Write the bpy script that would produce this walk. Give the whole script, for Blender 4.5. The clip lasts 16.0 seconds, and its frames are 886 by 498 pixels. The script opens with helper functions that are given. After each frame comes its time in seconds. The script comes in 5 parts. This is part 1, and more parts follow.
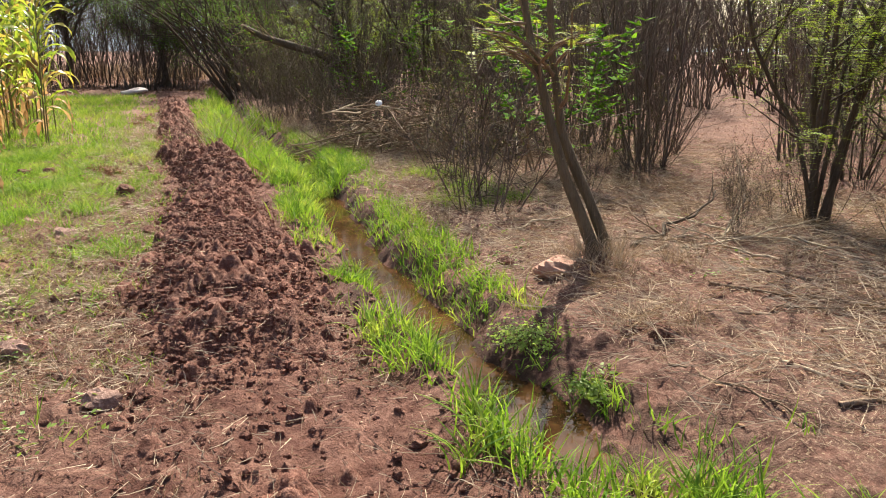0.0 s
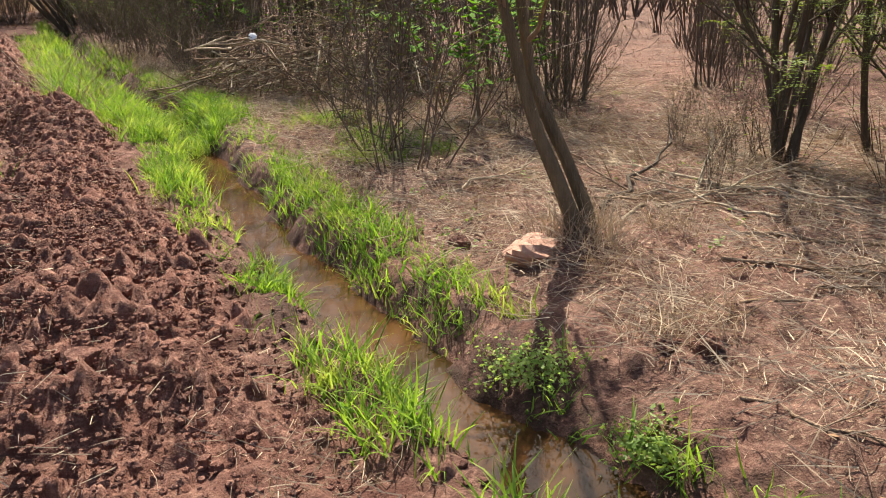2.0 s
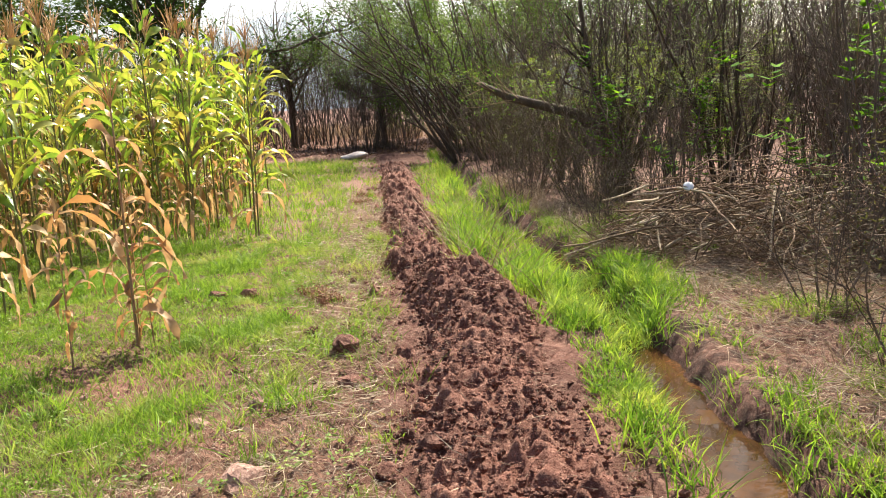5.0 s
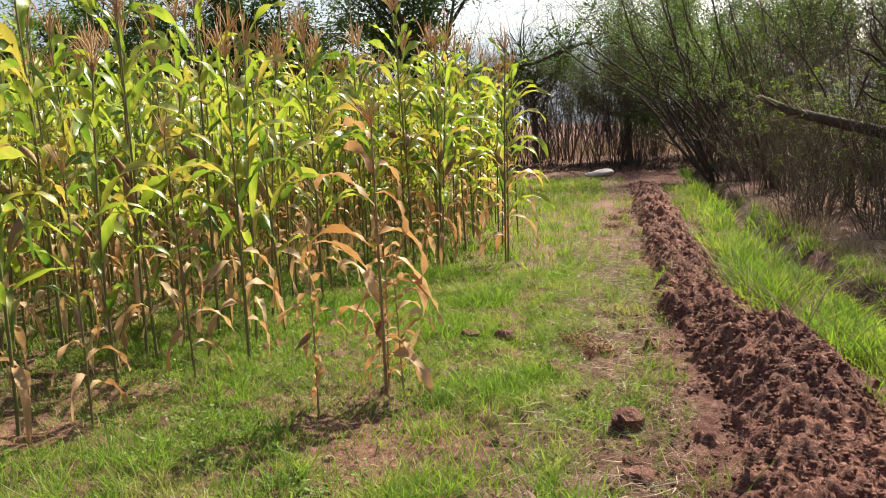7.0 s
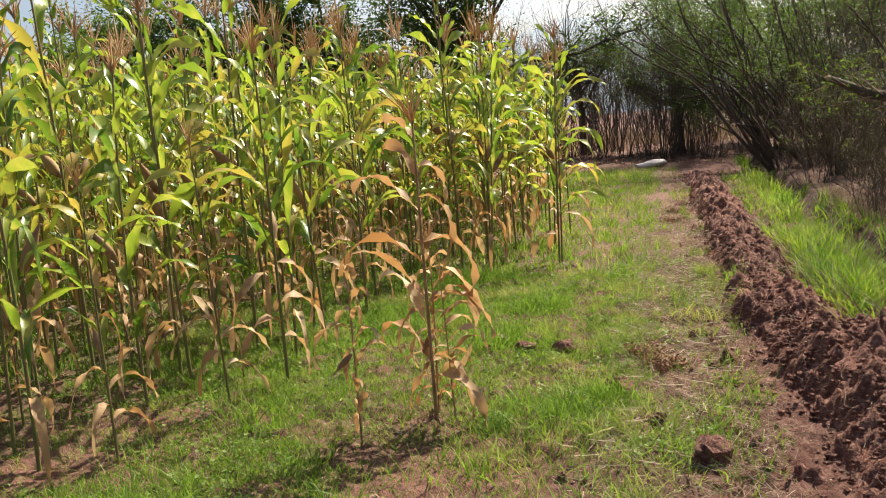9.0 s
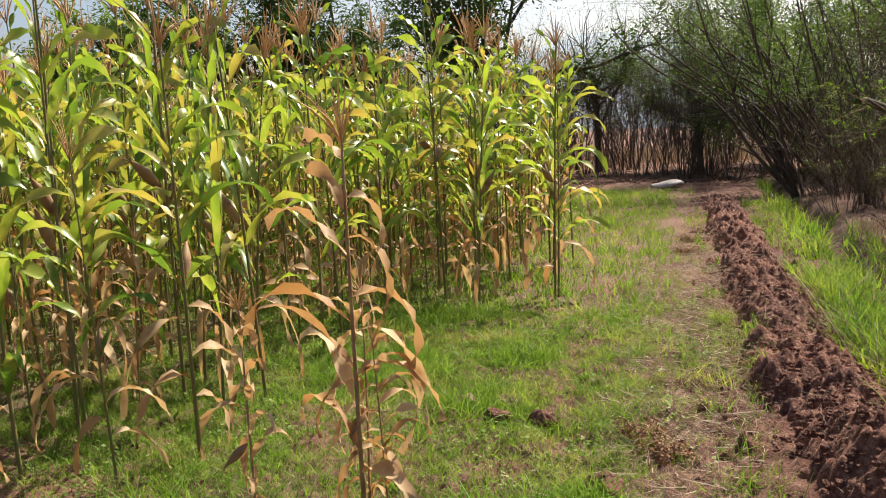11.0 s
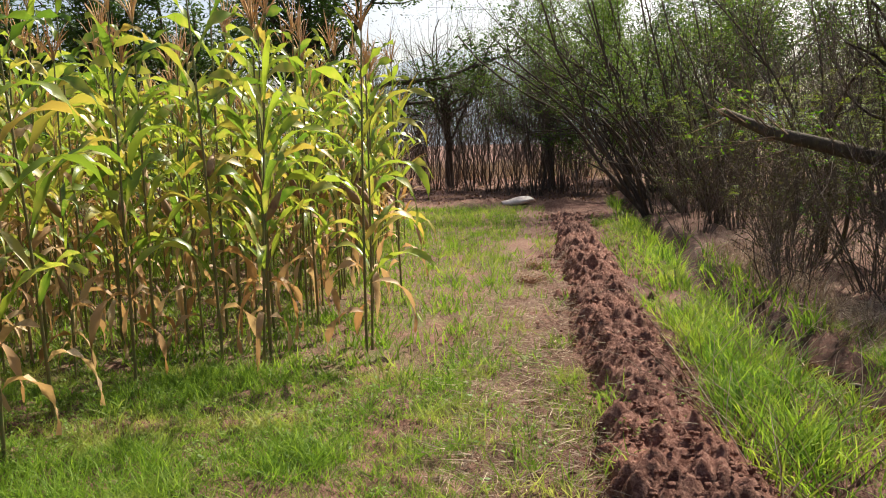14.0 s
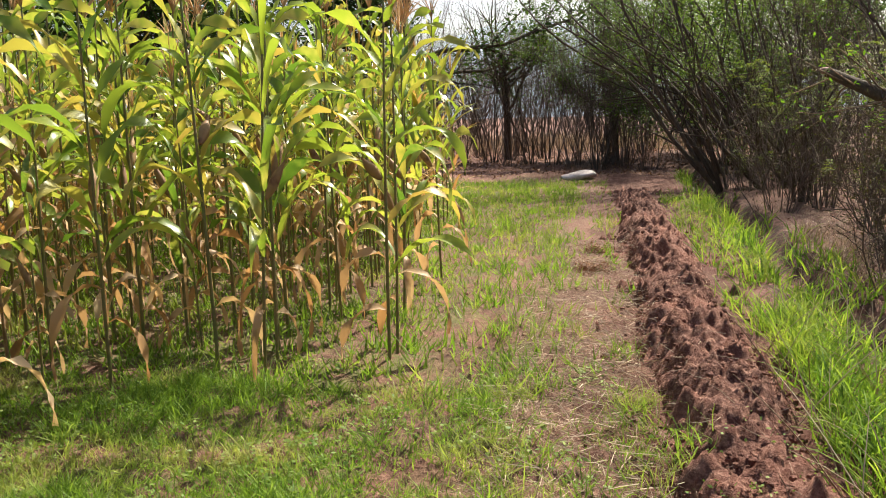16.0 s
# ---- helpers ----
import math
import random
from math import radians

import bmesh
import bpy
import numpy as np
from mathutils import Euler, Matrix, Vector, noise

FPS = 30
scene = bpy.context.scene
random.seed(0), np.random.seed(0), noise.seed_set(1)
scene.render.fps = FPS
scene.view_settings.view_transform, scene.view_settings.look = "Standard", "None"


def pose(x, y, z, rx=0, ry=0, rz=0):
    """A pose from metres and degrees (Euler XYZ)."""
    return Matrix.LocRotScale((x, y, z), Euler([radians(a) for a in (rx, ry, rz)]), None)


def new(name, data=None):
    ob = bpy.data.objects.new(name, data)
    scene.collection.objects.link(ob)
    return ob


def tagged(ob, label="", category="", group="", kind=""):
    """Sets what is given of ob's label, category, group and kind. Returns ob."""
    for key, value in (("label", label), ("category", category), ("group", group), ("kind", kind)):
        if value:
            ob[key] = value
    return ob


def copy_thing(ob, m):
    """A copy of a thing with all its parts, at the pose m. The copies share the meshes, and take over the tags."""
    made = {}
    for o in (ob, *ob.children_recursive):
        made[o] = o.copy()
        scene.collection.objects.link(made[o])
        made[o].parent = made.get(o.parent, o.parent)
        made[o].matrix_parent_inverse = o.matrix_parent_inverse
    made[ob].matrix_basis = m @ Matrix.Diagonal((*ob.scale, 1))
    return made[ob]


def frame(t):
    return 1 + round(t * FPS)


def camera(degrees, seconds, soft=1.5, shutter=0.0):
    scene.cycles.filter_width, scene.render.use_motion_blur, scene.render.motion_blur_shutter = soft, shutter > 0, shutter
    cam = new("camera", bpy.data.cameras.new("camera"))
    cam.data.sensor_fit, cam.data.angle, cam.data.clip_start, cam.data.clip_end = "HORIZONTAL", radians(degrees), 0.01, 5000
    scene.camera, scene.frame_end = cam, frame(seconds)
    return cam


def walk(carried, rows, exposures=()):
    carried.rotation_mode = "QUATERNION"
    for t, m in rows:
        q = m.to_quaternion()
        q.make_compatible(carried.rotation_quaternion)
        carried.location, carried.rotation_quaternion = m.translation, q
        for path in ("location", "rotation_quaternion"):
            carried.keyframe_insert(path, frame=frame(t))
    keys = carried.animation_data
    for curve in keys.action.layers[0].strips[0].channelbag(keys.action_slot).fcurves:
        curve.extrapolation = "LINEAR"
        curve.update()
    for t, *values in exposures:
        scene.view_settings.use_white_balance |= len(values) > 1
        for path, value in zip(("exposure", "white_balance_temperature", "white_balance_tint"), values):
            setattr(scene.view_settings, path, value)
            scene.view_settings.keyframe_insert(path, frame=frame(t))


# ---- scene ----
cam = camera(57.2, 16.0, soft=1.0)
METRES, EYE, TILT, LEAN, TURN = 9.3, 1.5, 0.0, 0.0, 12.8
ROWS = [
    (0.0, 0.0, 0.0, 0.0, 0.02, -13.68, -0.08),
    (0.5, -0.0066, 0.0352, -0.0036, -3.58, -17.18, -0.97),
    (1.0, -0.0207, 0.0708, -0.0082, -6.47, -20.35, -1.08),
    (1.5, -0.0305, 0.0988, -0.007, -9.61, -21.19, -0.22),
    (2.0, -0.0379, 0.1412, -0.0034, -9.79, -18.71, 0.76),
    (2.5, -0.0459, 0.1752, 0.0013, -9.64, -16.44, 1.28),
    (3.0, -0.06, 0.2175, 0.0013, -9.35, -15.02, 0.45),
    (3.5, -0.0747, 0.2485, 0.0059, -4.9, -13.37, 0.06),
    (4.0, -0.085, 0.2886, 0.0121, 2.05, -11.87, -0.75),
    (4.5, -0.1066, 0.3169, 0.0137, 8.59, -11.36, 0.84),
    (5.0, -0.1348, 0.3482, 0.0199, 14.05, -10.15, 2.44),
    (7.5, -0.2098, 0.4423, 0.0256, 32.26, -8.48, 3.03),
    (8.0, -0.2141, 0.4494, 0.0255, 33.12, -8.44, 3.91),
    (10.5, -0.2644, 0.562, 0.0266, 34.26, -8.92, 3.71),
    (11.0, -0.2668, 0.5945, 0.0287, 34.82, -7.92, 2.43),
    (11.5, -0.2753, 0.6218, 0.0262, 34.57, -8.13, 2.37),
    (12.0, -0.2912, 0.655, 0.0277, 32.98, -8.86, 1.92),
    (12.5, -0.2963, 0.6869, 0.0254, 30.53, -9.12, 1.94),
    (13.0, -0.3001, 0.7242, 0.0257, 30.67, -8.86, 0.82),
    (13.5, -0.3073, 0.753, 0.0236, 29.34, -7.91, 0.66),
    (14.0, -0.3178, 0.7891, 0.0221, 25.1, -7.29, 1.67),
    (14.5, -0.3191, 0.8257, 0.0155, 26.14, -8.52, 1.83),
    (15.0, -0.3242, 0.8595, 0.0141, 28.78, -9.23, 1.05),
    (15.5, -0.3416, 0.8884, 0.0153, 28.28, -9.35, 1.05),
    (16.0, -0.3572, 0.9061, 0.0151, 29.38, -9.08, 1.57),
]
walk(cam, [(t, pose(0, 0, EYE, TILT, LEAN, TURN) @ pose(METRES * x, METRES * y, METRES * z, 90 + pitch, roll, yaw)) for t, x, y, z, yaw, pitch, roll in ROWS],
     [(0.0, 1.32), (3.0, 1.44), (4.5, 1.60), (5.0, 1.54), (7.5, 1.06), (13.0, 0.96), (14.0, 1.0), (16.0, 1.18)])

# ---- world, sun, exposure ----
SUN_TO = Vector((-0.08, 0.67, 0.74)).normalized()
world = bpy.data.worlds.new("sky")
scene.world = world
world.use_nodes = True
wn = world.node_tree.nodes
sky = wn.new("ShaderNodeTexSky")
sky.sky_type, sky.sun_disc = "NISHITA", False
sky.sun_elevation = math.asin(SUN_TO.z)
sky.sun_rotation = math.atan2(SUN_TO.x, SUN_TO.y)
sky.dust_density, sky.air_density = 4.0, 0.9
wn["Background"].inputs["Strength"].default_value = 0.085
world.node_tree.links.new(sky.outputs["Color"], wn["Background"].inputs["Color"])
sun = new("sun", bpy.data.lights.new("sun", "SUN"))
sun.data.energy, sun.data.angle, sun.data.color = 5.0, radians(0.6), (1.0, 0.94, 0.80)
sun.rotation_euler = SUN_TO.to_track_quat("Z", "Y").to_euler()
sun.location = (0, 0, 40)


# ---- materials ----
def graph(name):
    m = bpy.data.materials.new(name)
    m.use_nodes = True
    nt = m.node_tree
    nt.nodes.clear()

    def node(kind, **kw):
        n = nt.nodes.new(kind)
        for k, v in kw.items():
            if k in n.inputs.keys():
                if hasattr(v, "is_output"):
                    nt.links.new(v, n.inputs[k])
                else:
                    n.inputs[k].default_value = v
            else:
                setattr(n, k, v)
        return n
    out = node("ShaderNodeOutputMaterial")
    return m, nt, node, out


def rgb(c):
    return (c[0], c[1], c[2], 1.0)


def noise_of(node, scale, detail=4, rough=0.6, vec=None):
    n = node("ShaderNodeTexNoise", Scale=scale, Detail=detail, Roughness=rough)
    if vec is not None:
        n.id_data.links.new(vec, n.inputs["Vector"])
    return n.outputs["Fac"]


def blend(node, fac, a, b, mode="MIX"):
    n = node("ShaderNodeMix", data_type="RGBA", blend_type=mode)
    for i, v in ((0, fac), (6, a), (7, b)):
        if hasattr(v, "is_output"):
            n.id_data.links.new(v, n.inputs[i])
        elif i == 0:
            n.inputs[i].default_value = v
        else:
            n.inputs[i].default_value = rgb(v)
    return n.outputs[2]


def remap(node, v, lo, hi, a=0.0, b=1.0):
    n = node("ShaderNodeMapRange", interpolation_type="SMOOTHSTEP")
    n.id_data.links.new(v, n.inputs[0])
    for i, x in ((1, lo), (2, hi), (3, a), (4, b)):
        n.inputs[i].default_value = x
    return n.outputs[0]


def earth(name, dark, mid, light, grain=1.0, rough=0.95, masks=False, bump=0.6):
    """Soil: tilth at three scales; masks mixes in dry litter, damp mud and a green film by what lies there."""
    m, nt, node, out = graph(name)
    pos = node("ShaderNodeTexCoord").outputs["Object"]
    big = noise_of(node, 1.1 * grain, 5, 0.6, pos)
    small = noise_of(node, 22 * grain, 6, 0.7, pos)
    fine = noise_of(node, 110 * grain, 3, 0.7, pos)
    col = blend(node, remap(node, big, 0.3, 0.7), dark, mid)
    col = blend(node, remap(node, small, 0.42, 0.75), col, light)
    col = blend(node, remap(node, fine, 0.45, 0.8, 0, 0.55), col, dark)
    if masks:
        for key, tint in (("litter", (0.15, 0.086, 0.062)), ("green", (0.11, 0.155, 0.036)), ("dug", (0.10, 0.04, 0.027)), ("damp", (0.05, 0.027, 0.018))):
            a = node("ShaderNodeAttribute", attribute_name=key).outputs["Fac"]
            mul = node("ShaderNodeMath", operation="MULTIPLY")
            nt.links.new(a, mul.inputs[0])
            nt.links.new(remap(node, noise_of(node, 9 if key == "litter" else 5, 6, 0.7, pos), 0.40, 0.60, 0.05, 1), mul.inputs[1])
            col = blend(node, mul.outputs[0], col, tint)
            if key == "litter":
                bits = node("ShaderNodeMath", operation="MULTIPLY")
                nt.links.new(a, bits.inputs[0])
                nt.links.new(remap(node, noise_of(node, 55, 3, 0.75, pos), 0.55, 0.66), bits.inputs[1])
                col = blend(node, bits.outputs[0], col, (0.46, 0.34, 0.22))
    b = node("ShaderNodeBsdfPrincipled", Roughness=rough)
    b.inputs["Specular IOR Level"].default_value = 0.25
    nt.links.new(col, b.inputs["Base Color"])
    add = node("ShaderNodeMath", operation="MULTIPLY_ADD")
    nt.links.new(fine, add.inputs[0])
    add.inputs[1].default_value = 0.35
    nt.links.new(small, add.inputs[2])
    bm_ = node("ShaderNodeBump", Strength=bump, Distance=0.03, Height=add.outputs[0])
    nt.links.new(bm_.outputs[0], b.inputs["Normal"])
    nt.links.new(b.outputs[0], out.inputs["Surface"])
    return m


def leafy(name, a, b, c, thru=0.45, rough=0.45, scale=6.0, per="island", tint=(1.0, 1.0, 0.55)):
    """A thin leaf: three colours by leaf and by patch, light coming through it."""
    m, nt, node, out = graph(name)
    rnd = node("ShaderNodeNewGeometry").outputs["Random Per Island"] if per == "island" else node("ShaderNodeObjectInfo").outputs["Random"]
    pos = node("ShaderNodeTexCoord").outputs["Object"]
    n1 = noise_of(node, scale, 3, 0.6, pos)
    col = blend(node, rnd, a, b)
    col = blend(node, remap(node, n1, 0.48, 0.72), col, c)
    p = node("ShaderNodeBsdfPrincipled", Roughness=rough)
    p.inputs["Specular IOR Level"].default_value = 0.4 if rough < 0.5 else 0.15
    nt.links.new(col, p.inputs["Base Color"])
    t = node("ShaderNodeBsdfTranslucent")
    nt.links.new(blend(node, 1.0, col, (tint[0] * 1.0, tint[1] * 1.0, tint[2]), "MULTIPLY"), t.inputs["Color"])
    mix = node("ShaderNodeMixShader")
    mix.inputs[0].default_value = thru
    nt.links.new(p.outputs[0], mix.inputs[1])
    nt.links.new(t.outputs[0], mix.inputs[2])
    nt.links.new(mix.outputs[0], out.inputs["Surface"])
    return m


def bark(name, dark, light, scale=14.0, rough=0.9):
    m, nt, node, out = graph(name)
    pos = node("ShaderNodeTexCoord").outputs["Object"]
    mp = node("ShaderNodeMapping")
    nt.links.new(pos, mp.inputs["Vector"])
    mp.inputs["Scale"].default_value = (1, 1, 0.25)
    n1 = noise_of(node, scale, 6, 0.7, mp.outputs[0])
    n2 = noise_of(node, scale * 6, 3, 0.6, mp.outputs[0])
    rnd = node("ShaderNodeNewGeometry").outputs["Random Per Island"]
    col = blend(node, remap(node, n1, 0.35, 0.7), dark, light)
    col = blend(node, remap(node, rnd, 0, 1, 0, 0.5), col, [v * 1.5 for v in light])
    p = node("ShaderNodeBsdfPrincipled", Roughness=rough)
    p.inputs["Specular IOR Level"].default_value = 0.25
    nt.links.new(col, p.inputs["Base Color"])
    bp = node("ShaderNodeBump", Strength=1.0, Distance=0.02, Height=n2)
    nt.links.new(bp.outputs[0], p.inputs["Normal"])
    nt.links.new(p.outputs[0], out.inputs["Surface"])
    return m


def plain(name, a, b, scale=8.0, rough=0.7):
    m, nt, node, out = graph(name)
    pos = node("ShaderNodeTexCoord").outputs["Object"]
    n1 = noise_of(node, scale, 5, 0.65, pos)
    p = node("ShaderNodeBsdfPrincipled", Roughness=rough)
    nt.links.new(blend(node, remap(node, n1, 0.3, 0.7), a, b), p.inputs["Base Color"])
    bp = node("ShaderNodeBump", Strength=0.3, Distance=0.01, Height=n1)
    nt.links.new(bp.outputs[0], p.inputs["Normal"])
    nt.links.new(p.outputs[0], out.inputs["Surface"])
    return m


def muddy_water():
    m, nt, node, out = graph("muddy_water")
    pos = node("ShaderNodeTexCoord").outputs["Object"]
    n1 = noise_of(node, 3.0, 5, 0.65, pos)
    n2 = noise_of(node, 18.0, 2, 0.5, pos)
    p = node("ShaderNodeBsdfPrincipled", Roughness=0.03, IOR=1.33)
    p.inputs["Specular IOR Level"].default_value = 0.18
    nt.links.new(blend(node, remap(node, n1, 0.3, 0.7), (0.022, 0.012, 0.005), (0.078, 0.036, 0.014)), p.inputs["Base Color"])
    bp = node("ShaderNodeBump", Strength=0.08, Distance=0.01, Height=n2)
    nt.links.new(bp.outputs[0], p.inputs["Normal"])
    nt.links.new(p.outputs[0], out.inputs["Surface"])
    return m


M_GROUND = earth("field_soil", (0.075, 0.034, 0.024), (0.18, 0.082, 0.058), (0.30, 0.165, 0.118), masks=True, bump=1.0)
M_BERM = earth("turned_soil", (0.085, 0.034, 0.024), (0.22, 0.094, 0.066), (0.40, 0.215, 0.155), 1.3, bump=1.0)
M_CLOD = earth("clod_soil", (0.09, 0.036, 0.025), (0.21, 0.09, 0.064), (0.36, 0.195, 0.14), 2.0, bump=0.9)
M_STONE = earth("field_stone", (0.17, 0.09, 0.068), (0.32, 0.185, 0.14), (0.46, 0.31, 0.24), 2.5, 0.8, bump=0.5)
M_PINK = earth("pale_red_stone", (0.30, 0.15, 0.10), (0.42, 0.22, 0.15), (0.5, 0.32, 0.24), 2.0, 0.8, bump=0.4)
M_WATER = muddy_water()
M_LUSH = leafy("lush_grass", (0.07, 0.16, 0.02), (0.28, 0.41, 0.055), (0.42, 0.47, 0.10), 0.52, 0.6, 3.0)
M_SHORT = leafy("meadow_grass", (0.085, 0.17, 0.025), (0.27, 0.40, 0.06), (0.40, 0.41, 0.14), 0.52, 0.5, 1.5)
M_WEED = leafy("weed_leaves", (0.11, 0.19, 0.04), (0.24, 0.33, 0.08), (0.30, 0.36, 0.12), 0.45, 0.5, 4.0)
M_STRAW = leafy("dry_straw", (0.15, 0.095, 0.066), (0.55, 0.44, 0.31), (0.33, 0.24, 0.165), 0.15, 0.6, 2.0, tint=(1, 0.9, 0.7))
M_LITTER = leafy("fallen_leaves", (0.12, 0.055, 0.03), (0.34, 0.20, 0.11), (0.24, 0.12, 0.07), 0.15, 0.7, 2.0, tint=(1, 0.8, 0.6))
M_CORN = leafy("maize_leaf_green", (0.10, 0.19, 0.03), (0.33, 0.41, 0.06), (0.50, 0.45, 0.13), 0.5, 0.33, 3.5, "object")
M_YELLOW = leafy("maize_leaf_yellow", (0.34, 0.36, 0.07), (0.54, 0.38, 0.12), (0.22, 0.28, 0.05), 0.45, 0.4, 4.0, "object")
M_DRY = leafy("maize_leaf_dry", (0.44, 0.25, 0.11), (0.62, 0.47, 0.29), (0.30, 0.17, 0.09), 0.35, 0.5, 5.0, "object", (1, 0.85, 0.6))
M_CORN_FAR = leafy("maize_leaves_far", (0.09, 0.17, 0.03), (0.38, 0.42, 0.07), (0.50, 0.43, 0.12), 0.5, 0.35, 3.0)
M_DRY_FAR = leafy("maize_dry_far", (0.46, 0.25, 0.09), (0.62, 0.46, 0.22), (0.40, 0.28, 0.10), 0.35, 0.5, 3.0, tint=(1, 0.85, 0.6))
M_STALK = plain("maize_stalk", (0.10, 0.13, 0.03), (0.20, 0.12, 0.05), 9.0, 0.55)
M_STALK_DRY = plain("maize_stalk_dry", (0.20, 0.10, 0.04), (0.36, 0.24, 0.12), 9.0, 0.7)
M_TASSEL = leafy("maize_tassel", (0.55, 0.38, 0.21), (0.68, 0.52, 0.32), (0.48, 0.31, 0.17), 0.45, 0.6, 9.0, "object", (1, 0.85, 0.6))
M_HUSK = leafy("maize_husk", (0.36, 0.24, 0.11), (0.30, 0.17, 0.10), (0.17, 0.08, 0.06), 0.15, 0.55, 8.0, "object", (1, 0.85, 0.6))
M_BARK = bark("dark_bark", (0.030, 0.022, 0.016), (0.105, 0.077, 0.055))
M_BARK_TAN = bark("tan_bark", (0.085, 0.055, 0.034), (0.28, 0.19, 0.125))
M_BARK_RED = bark("reddish_bark", (0.055, 0.040, 0.031), (0.165, 0.122, 0.096))
M_BARK_OLIVE = bark("olive_bark", (0.05, 0.037, 0.022), (0.165, 0.122, 0.075))
M_PALE = bark("pale_cut_wood", (0.22, 0.16, 0.10), (0.50, 0.41, 0.29))
M_FEATHER = leafy("feathery_leaves", (0.07, 0.13, 0.025), (0.17, 0.25, 0.05), (0.13, 0.19, 0.04), 0.42, 0.5, 3.0)
M_YFEATHER = leafy("yellow_green_leaflets", (0.26, 0.33, 0.05), (0.42, 0.46, 0.09), (0.30, 0.38, 0.06), 0.5, 0.5, 3.0)
M_THORNLEAF = leafy("thorn_tree_leaflets", (0.13, 0.20, 0.035), (0.32, 0.38, 0.07), (0.22, 0.29, 0.05), 0.5, 0.6, 3.0)
M_BROAD = leafy("bright_broad_leaves", (0.06, 0.16, 0.02), (0.22, 0.40, 0.04), (0.15, 0.30, 0.03), 0.55, 0.85, 3.0)
M_DARKLEAF = leafy("dark_tree_leaves", (0.035, 0.075, 0.018), (0.08, 0.14, 0.03), (0.06, 0.10, 0.025), 0.35, 0.5, 1.0)
M_DULL = leafy("dull_olive_leaves", (0.055, 0.055, 0.026), (0.13, 0.12, 0.058), (0.09, 0.085, 0.04), 0.35, 0.85, 2.0)
M_HERB = leafy("pale_herb_leaves", (0.22, 0.33, 0.10), (0.40, 0.50, 0.17), (0.30, 0.42, 0.13), 0.6, 0.6, 6.0)
M_SACK = plain("white_woven_plastic", (0.52, 0.40, 0.35), (0.70, 0.60, 0.54), 12.0, 0.6)
M_WHITE = plain("white_plastic", (0.72, 0.72, 0.74), (0.80, 0.80, 0.80), 10.0, 0.4)
# The blue-grey here paints distance haze into the hills' base colour.
M_HILL = plain("haze_tinted_hill", (0.20, 0.24, 0.28), (0.27, 0.31, 0.35), 0.01, 0.95)


# ---- mesh helpers ----
R = np.random.default_rng(7)
U2, V2 = np.array((-0.52, 0.854)), np.array((0.854, 0.52))   # along the bank, and across it to the stream's side


def xy(s, w):
    s, w = np.asarray(s, float), np.asarray(w, float)
    return s * U2[0] + w * V2[0], s * U2[1] + w * V2[1]


def sw(x, y):
    return x * U2[0] + y * U2[1], x * V2[0] + y * V2[1]


def vnoise(x, y, seed=0):
    """Smooth value noise, -1 to 1."""
    xi, yi = np.floor(x).astype(np.int64), np.floor(y).astype(np.int64)
    fx, fy = x - xi, y - yi
    fx, fy = fx * fx * (3 - 2 * fx), fy * fy * (3 - 2 * fy)

    def h(a, b):
        n = (a * 374761393 + b * 668265263 + seed * 1442695041) & 0xFFFFFFFF
        n = ((n ^ (n >> 13)) * 1274126177) & 0xFFFFFFFF
        return ((n ^ (n >> 16)) & 0xFFFF) / 32767.5 - 1
    return (h(xi, yi) * (1 - fx) + h(xi + 1, yi) * fx) * (1 - fy) + (h(xi, yi + 1) * (1 - fx) + h(xi + 1, yi + 1) * fx) * fy


def fbm(x, y, octaves=4, seed=0, gain=0.5):
    total, amp = np.zeros_like(np.asarray(x, float)), 1.0
    for i in range(octaves):
        total = total + amp * vnoise(x * 2 ** i + 17.3 * i, y * 2 ** i - 9.1 * i, seed + i)
        amp *= gain
    return total


def clods(x, y, scale, seed=0):
    """Rounded lumps packed side by side, each of its own height, 0 to 1."""
    x, y = x * scale, y * scale
    xi, yi = np.floor(x).astype(np.int64), np.floor(y).astype(np.int64)

    def h(a, b, k):
        n = (a * 374761393 + b * 668265263 + (seed * 7 + k) * 1442695041) & 0xFFFFFFFF
        n = ((n ^ (n >> 13)) * 1274126177) & 0xFFFFFFFF
        return ((n ^ (n >> 16)) & 0xFFFF) / 65535.0
    best = np.zeros_like(x)
    for i in (-1, 0, 1):
        for j in (-1, 0, 1):
            a, b = xi + i, yi + j
            d = np.hypot(a + h(a, b, 1) - x, b + h(a, b, 2) - y)
            best = np.maximum(best, np.clip(1 - (d / 0.75) ** 2, 0, 1) ** 0.85 * (0.15 + 0.85 * h(a, b, 3) ** 1.5))
    return best


def step(v, a, b):
    t = np.clip((v - a) / (b - a), 0, 1)
    return t * t * (3 - 2 * t)


